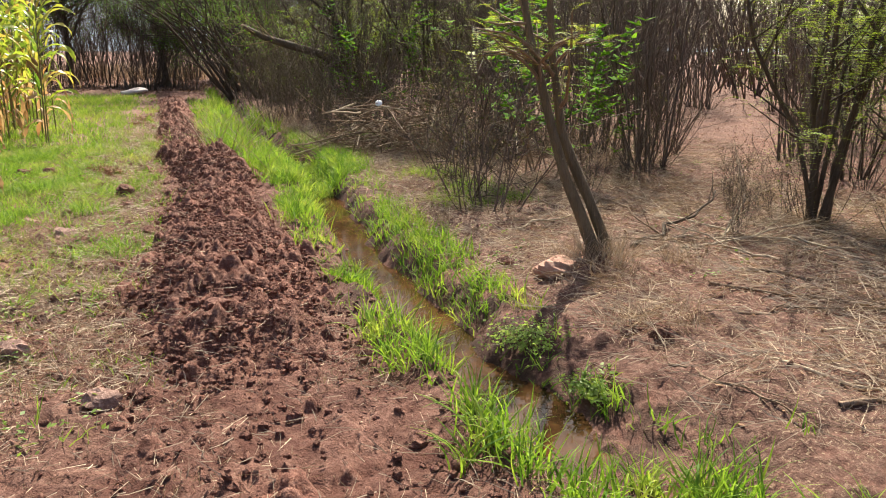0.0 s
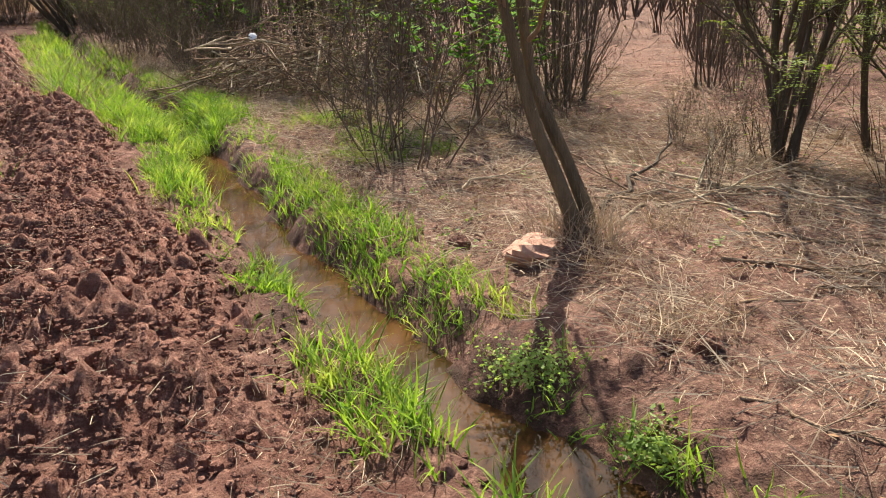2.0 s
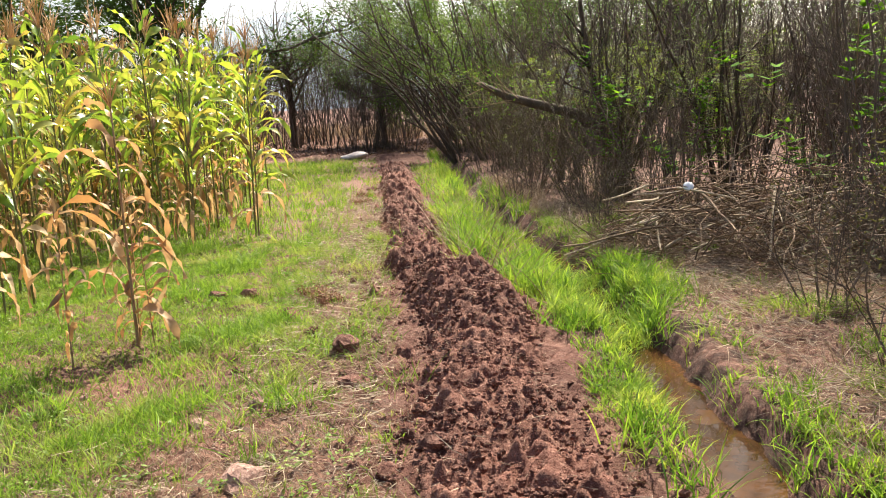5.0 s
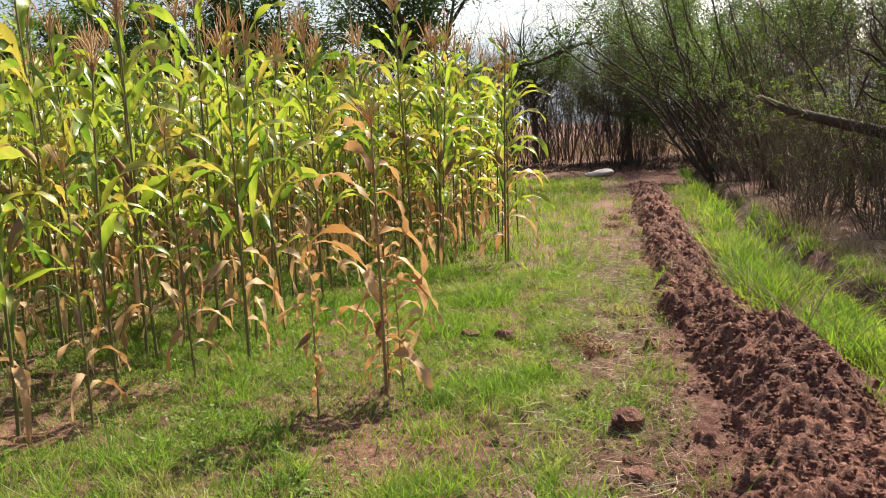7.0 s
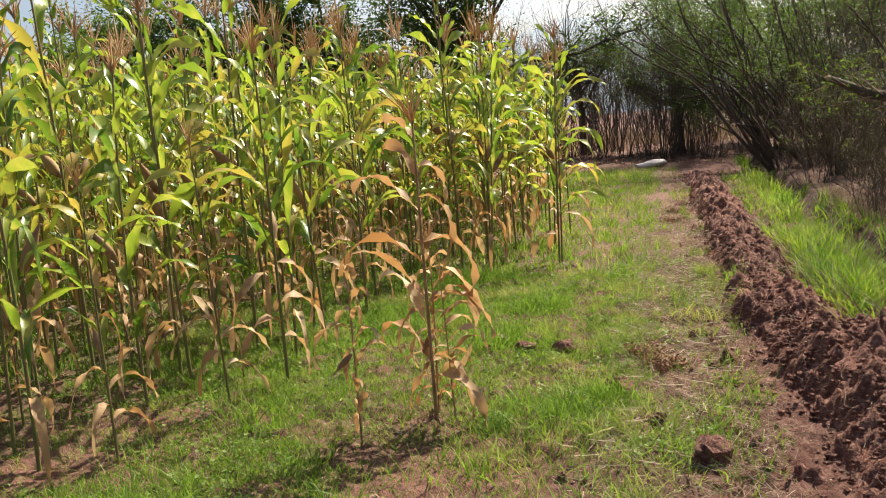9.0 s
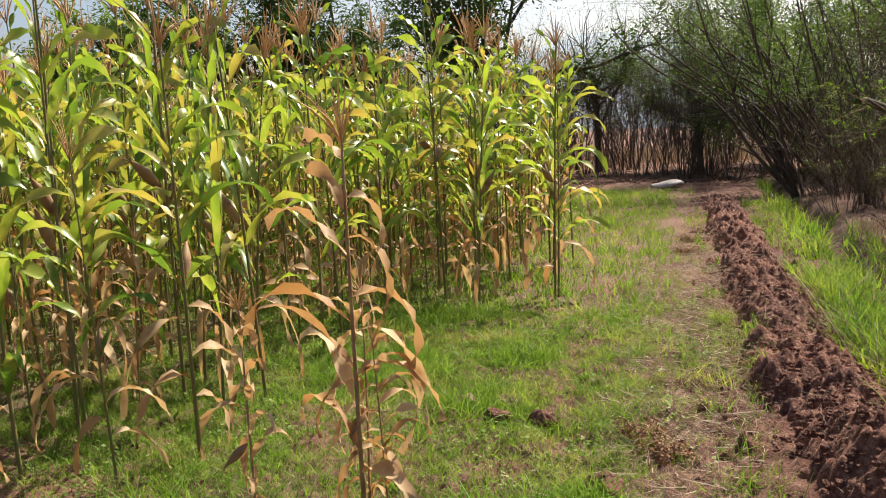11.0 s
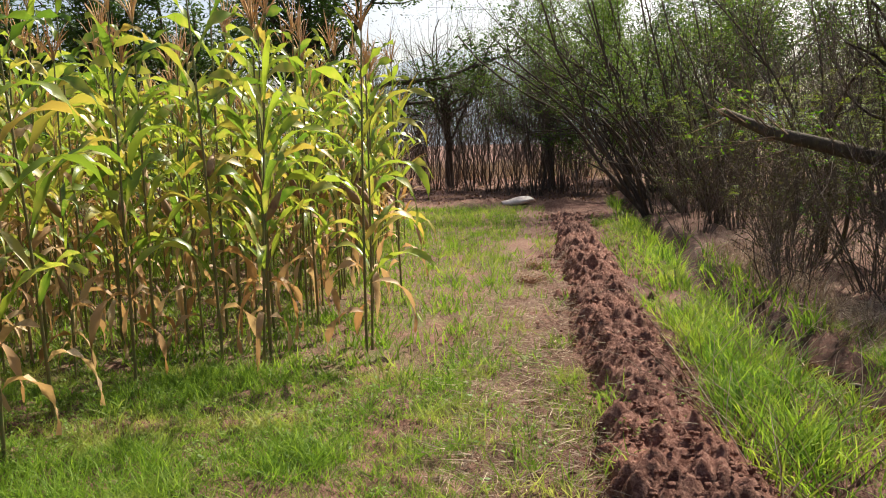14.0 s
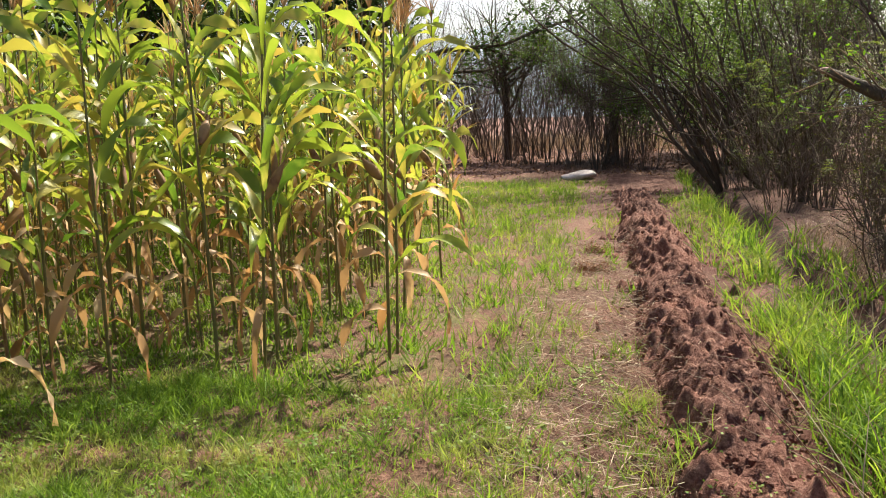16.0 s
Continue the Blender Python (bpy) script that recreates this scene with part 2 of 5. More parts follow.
class Shape:
    """Vertices and quads, gathered before they become one mesh."""

    def __init__(self):
        self.v, self.q, self.n = [], [], 0

    def add(self, verts, quads):
        self.v.append(np.asarray(verts, float).reshape(-1, 3))
        self.q.append(np.asarray(quads, np.int64).reshape(-1, 4) + self.n)
        self.n += len(self.v[-1])

    def tube(self, pts, radii, sides=5):
        """A round stick through the points, with capped ends."""
        p, r = np.asarray(pts, float), np.asarray(radii, float)
        t = np.gradient(p, axis=0)
        t /= np.linalg.norm(t, axis=1)[:, None] + 1e-9
        ref = np.array((1.0, 0, 0)) if abs(t[0][2]) > 0.7 else np.array((0, 0, 1.0))
        a = np.cross(t, ref)
        a /= np.linalg.norm(a, axis=1)[:, None] + 1e-9
        b = np.cross(t, a)
        ang = np.arange(sides) * 2 * math.pi / sides
        ring = a[:, None, :] * np.cos(ang)[None, :, None] + b[:, None, :] * np.sin(ang)[None, :, None]
        v = p[:, None, :] + ring * r[:, None, None]
        k, i, j = len(p), *np.meshgrid(np.arange(len(p) - 1), np.arange(sides), indexing="ij")
        j2 = (j + 1) % sides
        q = np.stack((i * sides + j, i * sides + j2, (i + 1) * sides + j2, (i + 1) * sides + j), -1)
        self.add(v, q)

    def strips(self, base, way, up, length, width, droop, seg=3, fold=0.0, taper=1.0):
        """Many curved blades at once: they start along up, bend over to way, and narrow to a tip."""
        n = len(base)
        t = np.linspace(0, 1, seg + 1)
        side = np.cross(way, up)
        side /= np.linalg.norm(side, axis=1)[:, None] + 1e-9
        th = droop[:, None] * t[None, :]
        dt = 1.0 / seg
        du = np.concatenate((np.zeros((n, 1)), np.cumsum(np.cos(th[:, :-1] + th[:, 1:2] / 2) * dt, 1)), 1)
        dw = np.concatenate((np.zeros((n, 1)), np.cumsum(np.sin(th[:, :-1] + th[:, 1:2] / 2) * dt, 1)), 1)
        c = base[:, None, :] + length[:, None, None] * (du[..., None] * up[:, None, :] + dw[..., None] * way[:, None, :])
        wd = width[:, None] * np.maximum(0.06, (1 - t ** (1.5 + taper))[None, :]) * 0.5
        left, right = c - side[:, None, :] * wd[..., None], c + side[:, None, :] * wd[..., None]
        v = np.stack((left, right), 2).reshape(-1, 3)
        k = 2 * (seg + 1)
        o = (np.arange(n) * k)[:, None] + 2 * np.arange(seg)[None, :]
        self.add(v, np.stack((o, o + 1, o + 3, o + 2), -1))

    def chips(self, base, a, b):
        """Many flat pieces spanned by a and b."""
        n = len(base)
        v = np.stack((base - a, base + b * 0.6, base + a, base - b * 0.6), 1)
        self.add(v, np.arange(4 * n).reshape(-1, 4))

    def mesh(self, name, material, smooth=True):
        me = bpy.data.meshes.new(name)
        v, q = np.concatenate(self.v), np.concatenate(self.q)
        me.vertices.add(len(v))
        me.vertices.foreach_set("co", v.astype(np.float32).ravel())
        me.loops.add(4 * len(q))
        me.loops.foreach_set("vertex_index", q.astype(np.int32).ravel())
        me.polygons.add(len(q))
        me.polygons.foreach_set("loop_start", np.arange(0, 4 * len(q), 4, dtype=np.int32))
        me.polygons.foreach_set("use_smooth", np.full(len(q), smooth))
        me.update(calc_edges=True)
        me.materials.append(material)
        return me


def part(name, shape, material, parent, label="", smooth=True):
    ob = new(name, shape.mesh(name, material, smooth))
    ob.parent = parent
    return tagged(ob, label)


def thing(name, label, category, group="", kind="", at=(0, 0, 0)):
    ob = new(name)
    ob.location = at
    ob.empty_display_size = 0.1
    return tagged(ob, label, category, group, kind)


def single(name, shape, material, label, category, group="", kind="", smooth=True):
    return tagged(new(name, shape.mesh(name, material, smooth)), label, category, group, kind)


def unit(a):
    a = np.asarray(a, float)
    return a / (np.linalg.norm(a, axis=-1, keepdims=True) + 1e-9)


# ---- the lie of the land ----
DITCH = np.array([(6.0, 0.6), (3.0, 1.75), (1.3, 2.45), (0.35, 2.85), (-0.25, 3.25), (-0.75, 3.9), (-1.26, 4.75), (-1.96, 5.85), (-2.65, 7.2),
                  (-3.15, 8.2), (-3.9, 9.55), (-5.0, 11.5), (-6.3, 13.3), (-7.6, 15.2), (-9.4, 18.6), (-12.0, 23.0), (-16.0, 30.0)])


def ditch_distance(x, y):
    best = np.full(np.shape(x), 1e9)
    for (ax, ay), (bx, by) in zip(DITCH[:-1], DITCH[1:]):
        dx, dy = bx - ax, by - ay
        t = np.clip(((x - ax) * dx + (y - ay) * dy) / (dx * dx + dy * dy), 0, 1)
        best = np.minimum(best, np.hypot(x - ax - t * dx, y - ay - t * dy))
    return best


def berm_height(s, w):
    """The bank of dug soil beside the ditch, as it rises above the field."""
    mid = 0.34 + 0.17 * np.exp(-((s - 9.1) / 1.0) ** 2) - 0.18 * step(s, 9.6, 12.5) + 0.08 * vnoise(s * 0.6, s * 0 + 3.1, 5)
    half = 0.63 - 0.16 * np.exp(-((s - 9.1) / 1.2) ** 2) - 0.20 * step(s, 9.3, 12) + 0.11 * vnoise(s * 1.4, s * 0 + 8.2, 6)
    d = np.abs(w - mid) / half
    top = 0.19 + 0.04 * step(s, 7, 10) + 0.10 * vnoise(s * 1.3, s * 0, 9)
    ends = step(s, 2.8, 5.3) * (1 - step(s, 23.5, 26.5))
    return top * ends * (1 - step(d, 0.25, 1.05))


def rut(s, w):
    """A worn furrow in the grass beside the path."""
    return np.exp(-((w + 1.3 + 0.07 * np.sin(s * 1.7)) / 0.10) ** 2) * step(s, 9.0, 10.5) * (1 - step(s, 18, 20))


def land(x, y, rough=True):
    s, w = sw(x, y)
    z = 0.05 + 0.02 * fbm(x * 0.35, y * 0.35, 3, 1) + 0.20 * np.exp(-((s - 29.6 + 0.5 * np.sin(w * 0.7)) / 0.55) ** 2) * (0.7 + 0.4 * np.sin(w * 2.3)) * (1 - step(w, 0.0, 1.5))
    if rough:
        near = 1 - step(np.hypot(x + 4, y - 8), 20, 40)
        z = z + near * (0.020 * fbm(x * 3.1, y * 3.1, 4, 2, 0.6) + 0.022 * np.maximum(0, fbm(x * 9, y * 9, 3, 3)) * step(w, -3.2, -0.6))
    z = z + (1 - step(np.hypot(x + 2, y - 6), 8, 12)) * (0.030 * clods(x, y, 6.5, 12) * step(fbm(x * 1.1, y * 1.1, 2, 13), -0.3, 0.4) + 0.020 * clods(x, y, 13, 14) + 0.016 * clods(x, y, 27, 15) + 0.010 * fbm(x * 17, y * 17, 3, 16, 0.7)) if rough else z
    z = z + 0.13 * np.exp(-((x + 0.2) ** 2 + (y - 5.3) ** 2) / 0.12)
    z = z - 0.045 * rut(s, w)
    d = ditch_distance(x, y) + 0.06 * fbm(x * 2.2, y * 2.2, 3, 11)
    z = z - 0.24 * (1 - step(d, 0.06, 0.33 + 0.34 * step(x, -0.75, -0.1))) * (1 - 0.33 * step(x, -0.4, 0.2) - 0.42 * step(x, 0.35, 0.9))
    away = np.hypot(x, y)
    return z + 0.5 * step(away, 60, 400) + 0 * w


def in_field(s, w):
    """Where maize stands."""
    edge = np.where(s < 9.4, -1.85, np.where(s < 13.2, -3.15, np.where(s < 15.5, -2.2, -2.0 - 0.12 * np.clip(s - 15, 0, 20))))
    return (s > 8.3) & (s < 24) & (w < edge) & (w > -17)


def greenness(x, y):
    """How thickly short grass grows."""
    s, w = sw(x, y)
    patch = step(fbm(x * 0.9, y * 0.9, 3, 21), -0.35, 0.45)
    meadow = step(-w, 0.0, 0.6) * (0.4 + 0.6 * step(s, 6.0, 10.0))
    meadow = meadow * np.where(w < -2.4, 1.15, 1.0)
    path = (1 - step(np.abs(w + 0.6 + 0.08 * np.sin(s) + 0.12 * fbm(x * 1.7, y * 1.7, 3, 22)), 0.16, 0.42)) * step(s, 8.5, 10)
    fore = step(s, 2.2, 6.0)
    hollow = step(fbm(x * 3.4, y * 3.4, 2, 26), 0.25, 0.6)
    return np.clip(meadow * fore * (0.2 + 0.8 * np.maximum(patch, 0.85 * step(s, 8, 11))) * (0.5 + 0.5 * step(fbm(x * 1.9, y * 1.9, 3, 24), -0.55, 0.2)) * (1 - 0.85 * path) * (1 - 0.5 * rut(s, w)) * (1 - 0.45 * hollow) * (1 - step(s, 28.5, 29.5)), 0, 1)


def dryness(x, y):
    """How much straw and fallen leaves lie about."""
    s, w = sw(x, y)
    right = step(w, 1.75, 2.3) * (1 - 0.5 * step(w, 4.5, 7)) * (0.55 + 0.45 * step(fbm(x * 0.8, y * 0.8, 3, 31), -0.4, 0.4))
    path = (1 - step(np.abs(w + 0.55), 0.3, 0.65)) * step(s, 6, 9)
    fore = (1 - step(s, 5, 8)) * step(fbm(x * 1.3, y * 1.3, 3, 33), -0.2, 0.5) * (w < 0.1)
    return np.clip(np.maximum(np.maximum(right, 0.5 * path), 0.6 * fore), 0, 1)


def graded(lo, hi, a, b, fine, grow):
    """Grid lines: fine between a and b, widening outwards to lo and hi."""
    inner = list(np.arange(a, b, fine))
    up, d = [b], fine
    while up[-1] < hi:
        d *= grow
        up.append(up[-1] + d)
    down, d = [], fine
    last = a
    while last > lo:
        d *= grow
        last -= d
        down.append(last)
    return np.array(down[::-1] + inner + up)


gs = graded(-1500, 2500, 1.0, 12.5, 0.024, 1.08)
gw = graded(-2000, 2000, -2.8, 3.6, 0.024, 1.09)
S_, W_ = np.meshgrid(gs, gw, indexing="ij")
X_, Y_ = xy(S_, W_)
Z_ = land(X_, Y_)
sheet = Shape()
ni, nj = X_.shape
I_, J_ = np.meshgrid(np.arange(ni - 1), np.arange(nj - 1), indexing="ij")
sheet.add(np.stack((X_, Y_, Z_), -1), np.stack((I_ * nj + J_, I_ * nj + J_ + 1, (I_ + 1) * nj + J_ + 1, (I_ + 1) * nj + J_), -1))
ground = single("ground", sheet, M_GROUND, "reddish field soil with straw, mud and thin grass", "ground", kind="structure")
dd = ditch_distance(X_, Y_)
for key, val in (("litter", dryness(X_, Y_)), ("green", 0.62 * greenness(X_, Y_)), ("dug", step(S_, 1.2, 2.6) * (1 - step(np.abs(W_ - 0.25 + 0.2 * fbm(X_ * 1.5, Y_ * 1.5, 3, 41)), 0.5, 0.85))), ("damp", (1 - step(dd + 0.1 * fbm(X_ * 2, Y_ * 2, 3, 40), 0.3, 0.62)) * 0.9 * (1 - 0.8 * step(X_, 0.3, 1.0)))):
    at = ground.data.attributes.new(key, "FLOAT", "POINT")
    at.data.foreach_set("value", np.asarray(val, np.float32).ravel())

# water standing in the ditch
wl = Shape()
side = np.gradient(DITCH, axis=0)
side = unit(side[:, ::-1] * (1, -1))
pts = []
for (a, b), (na, nb) in zip(zip(DITCH[:-1], DITCH[1:]), zip(side[:-1], side[1:])):
    for k in range(8):
        pts.append((a + (b - a) * k / 8, na + (nb - na) * k / 8))
vv = np.array([[(*(p + n * o), -0.095) for o in (-0.5, -0.17, 0.17, 0.5)] for p, n in pts if -6.6 < p[0] < 0.8])
i, j = np.meshgrid(np.arange(len(vv) - 1), np.arange(3), indexing="ij")
wl.add(vv, np.stack((i * 4 + j, i * 4 + j + 1, (i + 1) * 4 + j + 1, (i + 1) * 4 + j), -1))
single("water", wl, M_WATER, "shallow brown water standing in the ditch", "water", kind="structure")

# the bank of turned soil
bs = np.concatenate((np.arange(2.2, 12, 0.018), np.arange(12, 18, 0.025), np.arange(18, 27, 0.04)))
bw = np.arange(-0.5, 1.1, 0.018)
S_, W_ = np.meshgrid(bs, bw, indexing="ij")
X_, Y_ = xy(S_, W_)
hb = berm_height(S_, W_)
warp = 0.05 * fbm(X_ * 6, Y_ * 6, 2, 55)
lump = (0.085 * clods(X_ + 2 * warp, Y_ - 2 * warp, 4.7, 1) + 0.065 * clods(X_ - warp, Y_ + warp, 11, 2) + 0.036 * clods(X_, Y_, 25, 3)) * (1 + 0.35 * fbm(X_ * 9, Y_ * 9, 2, 57))
lump = lump + 0.045 * np.abs(fbm(X_ * 7, Y_ * 7, 3, 56, 0.6)) + 0.016 * fbm(X_ * 24, Y_ * 24, 2, 54) - 0.065
ragged = step(hb + 0.09 * fbm(X_ * 3, Y_ * 3, 4, 53, 0.65), 0.0, 0.07)
Z_ = land(X_, Y_, False) - 0.03 + hb + lump * ragged - 0.05 * (1 - ragged)
bank = Shape()
ni, nj = X_.shape
I_, J_ = np.meshgrid(np.arange(ni - 1), np.arange(nj - 1), indexing="ij")
bank.add(np.stack((X_, Y_, Z_), -1), np.stack((I_ * nj + J_, I_ * nj + J_ + 1, (I_ + 1) * nj + J_ + 1, (I_ + 1) * nj + J_), -1))
single("soil_bank", bank, M_BERM, "bank of dark red freshly dug soil beside the ditch", "earth bank", kind="structure")


def surface(x, y):
    """The top of land or bank."""
    s, w = sw(x, y)
    inside = (w > -0.5) & (w < 1.1)
    return np.maximum(land(x, y), np.where(inside, land(x, y, False) + berm_height(s, w), -9))


# ---- grass and litter ----
def scatter(area_s, area_w, count, keep):
    """Places at random in a stretch of the plan, kept with the likelihood that keep gives."""
    s, w = R.uniform(*area_s, count), R.uniform(*area_w, count)
    x, y = xy(s, w)
    ok = R.random(count) < keep(x, y, s, w)
    return x[ok], y[ok]


def tufts(x, y, each, spread):
    """Clumps the places: each becomes a few around it."""
    n = len(x)
    return (np.repeat(x, each) + R.normal(0, spread, n * each), np.repeat(y, each) + R.normal(0, spread, n * each))


def blades(shape, x, y, length, width, droop, lean=0.35, seg=3, sink=0.01, z=None):
    n = len(x)
    a = R.uniform(0, 2 * math.pi, n)
    way = np.stack((np.cos(a), np.sin(a), np.zeros(n)), 1)
    up = unit(np.stack((R.normal(0, lean, n), R.normal(0, lean, n), np.ones(n)), 1))
    base = np.stack((x, y, (surface(x, y) if z is None else z) - sink), 1)
    shape.strips(base, way, up, R.uniform(*length, n), R.uniform(*width, n), R.uniform(*droop, n), seg)


def straws(shape, x, y, length, width, lift=0.02, seg=2):
    """Stalks that lie about on the ground."""
    n = len(x)
    a = R.uniform(0, 2 * math.pi, n)
    along = unit(np.stack((np.cos(a), np.sin(a), R.normal(0.05, 0.16, n)), 1))
    bend = unit(np.stack((-np.sin(a) * 0.8, np.cos(a) * 0.8, np.full(n, 1.0)), 1))
    base = np.stack((x, y, surface(x, y) + R.uniform(0.008, lift + 0.02, n)), 1)
    shape.strips(base, bend, along, R.uniform(*length, n), R.uniform(*width, n), R.normal(0, 0.55, n), seg)


lush = Shape()
def bankside(x, y, s, w):
    d = ditch_distance(x, y)
    left = w < 1.4 + 0.02 * s
    patchy = np.where(left, 0.12 + 0.88 * step(fbm(x * 2.0, y * 2.0, 3, 61), -0.5, 0.2), 0.12 + 0.7 * step(fbm(x * 1.5, y * 1.5, 2, 61), -0.25, 0.3))
    return (d > 0.16) * np.where(left, 1 - step(d, 0.42, 0.62), 1 - step(d, 0.3, 0.75)) * patchy * np.where(s < 3.3, 0.05, np.where(s < 4.6, 0.5, np.where(s > 10.5, 0.36, 1.0)))
x, y = scatter((1.0, 14), (0.4, 2.4), 11000, bankside)
x, y = tufts(x, y, 9, 0.035)
keep = ditch_distance(x, y) > 0.15
x, y = x[keep], y[keep]
right = sw(x, y)[1] > 1.45
lo_ = (~right) & (fbm(x * 1.3, y * 1.3, 2, 66) < 0)
blades(lush, x[lo_], y[lo_], (0.06, 0.17), (0.004, 0.009), (0.5, 2.0), 0.45)
right_, right = right, right | lo_
blades(lush, x[~right], y[~right], (0.09, 0.27), (0.005, 0.010), (0.5, 1.9), 0.35)
blades(lush, x[right_], y[right_], (0.05, 0.19), (0.004, 0.009), (0.6, 2.0), 0.4)
x, y = scatter((14, 30), (0.3, 1.9), 1800, bankside)
x, y = tufts(x, y, 8, 0.06)
blades(lush, x, y, (0.18, 0.40), (0.010, 0.02), (0.5, 1.7), 0.3, 2)
# the overgrown stretch where the water is hidden
x, y = scatter((8.9, 11.4), (0.9, 2.3), 900, lambda x, y, s, w: 0.8 * step(fbm(x * 2, y * 2, 2, 63), -0.3, 0.2))
x, y = tufts(x, y, 12, 0.05)
blades(lush, x, y, (0.12, 0.32), (0.005, 0.011), (0.6, 2.0), 0.4)
# tall blades at the bend
x, y = (np.concatenate(v) for v in zip(*[(cx + 0.10 * R.normal(0, 1, k), cy + 0.07 * R.normal(0, 1, k)) for cx, cy, k in
        ((-0.5, 3.0, 6), (-0.42, 2.75, 8), (-0.25, 2.6, 7), (0.15, 2.78, 6), (0.33, 2.66, 6), (0.52, 2.66, 6), (0.75, 2.5, 6), (-0.05, 2.45, 5), (-0.1, 3.45, 3))]))
x, y = tufts(x, y, 15, 0.035)
blades(lush, x, y, (0.10, 0.28), (0.005, 0.011), (0.5, 2.0), 0.35, 4)
x, y = scatter((10.2, 25), (0.55, 1.45), 330, lambda x, y, s, w: (ditch_distance(x, y) > 0.12) * 0.75)
x, y = tufts(x, y, 9, 0.05)
blades(lush, x, y, (0.12, 0.38), (0.006, 0.011), (0.8, 2.2), 0.45, 4)
x, y = scatter((11.6, 15.2), (0.62, 1.05), 190, lambda x, y, s, w: 0.85 + 0 * x)
x, y = tufts(x, y, 11, 0.045)
blades(lush, x, y, (0.2, 0.48), (0.005, 0.010), (0.6, 1.9), 0.4, 4)
single("lush_grass", lush, M_LUSH, "bright green long grass along the wet ditch", "grass", kind="stuff")

short = Shape()
def meadow(x, y, s, w):
    return greenness(x, y) * (1 - step(s, 20, 40) * 0.5)
x, y = scatter((2.0, 13.5), (-4.8, -0.1), 56000, meadow)
x, y = tufts(x, y, 6, 0.03)
tall_ = fbm(x * 1.2, y * 1.2, 2, 25) > 0.15
blades(short, x[tall_], y[tall_], (0.06, 0.20), (0.003, 0.006), (0.3, 1.9), 0.55, 3)
blades(short, x[~tall_], y[~tall_], (0.03, 0.11), (0.003, 0.006), (0.3, 1.7), 0.55, 2)
x, y = scatter((13.5, 30), (-9, -0.2), 13000, meadow)
x, y = tufts(x, y, 5, 0.05)
blades(short, x, y, (0.07, 0.2), (0.010, 0.02), (0.3, 1.2), 0.45, 1)
x, y = scatter((6.5, 15), (-16, -5), 8000, lambda x, y, s, w: 0.8 * (s > 6))
x, y = tufts(x, y, 5, 0.05)
blades(short, x, y, (0.07, 0.2), (0.008, 0.016), (0.3, 1.2), 0.45, 1)
x, y = scatter((7, 16), (-3.2, 0.0), 420, lambda x, y, s, w: 0.8 * step(fbm(x * 1.4, y * 1.4, 2, 27), -0.1, 0.4) + 0.1)
x, y = tufts(x, y, 22, 0.05)
blades(short, x, y, (0.09, 0.26), (0.004, 0.008), (0.5, 2.0), 0.45, 3)
x, y = scatter((7, 15), (1.75, 3.3), 2600, lambda x, y, s, w: (ditch_distance(x, y) > 0.3) * step(fbm(x * 1.3, y * 1.3, 3, 28), -0.2, 0.4))
x, y = tufts(x, y, 9, 0.05)
blades(short, x, y, (0.05, 0.2), (0.003, 0.007), (0.5, 2.0), 0.5, 2)
single("meadow_grass", short, M_SHORT, "short fine green grass covering the field edge", "grass", kind="stuff")

weeds = Shape()
def weedy(x, y, s, w):
    left = (w < -0.35) * step(s, 1.2, 2.6) * 0.95 * step(fbm(x * 2.1, y * 2.1, 2, 71), -0.2, 0.4)
    right = (w > 1.8) * 0.05 * step(fbm(x * 1.1, y * 1.1, 2, 72), 0.1, 0.5)
    return left + right
x, y = scatter((1.5, 14), (-5, 7), 11000, weedy)
x, y = tufts(x, y, 8, 0.035)
n = len(x)
a = unit(R.normal(0, 1, (n, 3)) * (1, 1, 0.35)) * R.uniform(0.010, 0.022, n)[:, None]
b = unit(np.cross(a, R.normal(0, 0.4, (n, 3)) + (0, 0, 1))) * R.uniform(0.008, 0.018, n)[:, None]
weeds.chips(np.stack((x, y, surface(x, y) + R.uniform(0.005, 0.06, n)), 1), a, b)
single("low_weeds", weeds, M_WEED, "low small-leaved green weeds creeping over the soil", "weeds", kind="stuff")

straw = Shape()
x, y = scatter((0.8, 16), (-3.2, 8.5), 190000, lambda x, y, s, w: dryness(x, y) * (0.25 + 0.75 * step(fbm(x * 2.6, y * 2.6, 3, 35), -0.35, 0.35)) * (ditch_distance(x, y) > 0.35) * (1 - 0.9 * ((w > -0.2) & (w < 0.7))))
straws(straw, x, y, (0.05, 0.26), (0.003, 0.006))
x, y = scatter((2.8, 16), (-0.3, 0.75), 600, lambda x, y, s, w: 0.5 + 0 * x)
straws(straw, x, y, (0.05, 0.18), (0.002, 0.004), 0.06)
x, y = scatter((2.0, 4.5), (-0.6, 1.0), 700, lambda x, y, s, w: 0.6 + 0 * x)
straws(straw, x, y, (0.04, 0.18), (0.002, 0.004), 0.01)
x, y = scatter((5, 19), (-1.15, -0.05), 34000, lambda x, y, s, w: (1 - step(np.abs(w + 0.58), 0.3, 0.6)) * (0.35 + 0.65 * step(fbm(x * 3, y * 3, 3, 37), -0.3, 0.3)))
straws(straw, x, y, (0.02, 0.11), (0.002, 0.0045), 0.0, 1)
x, y = scatter((1, 11), (-3.5, 5.5), 70000, lambda x, y, s, w: (dryness(x, y) * 0.8 + 0.12) * (ditch_distance(x, y) > 0.35))
straws(straw, x, y, (0.015, 0.08), (0.002, 0.005), 0.0, 1)
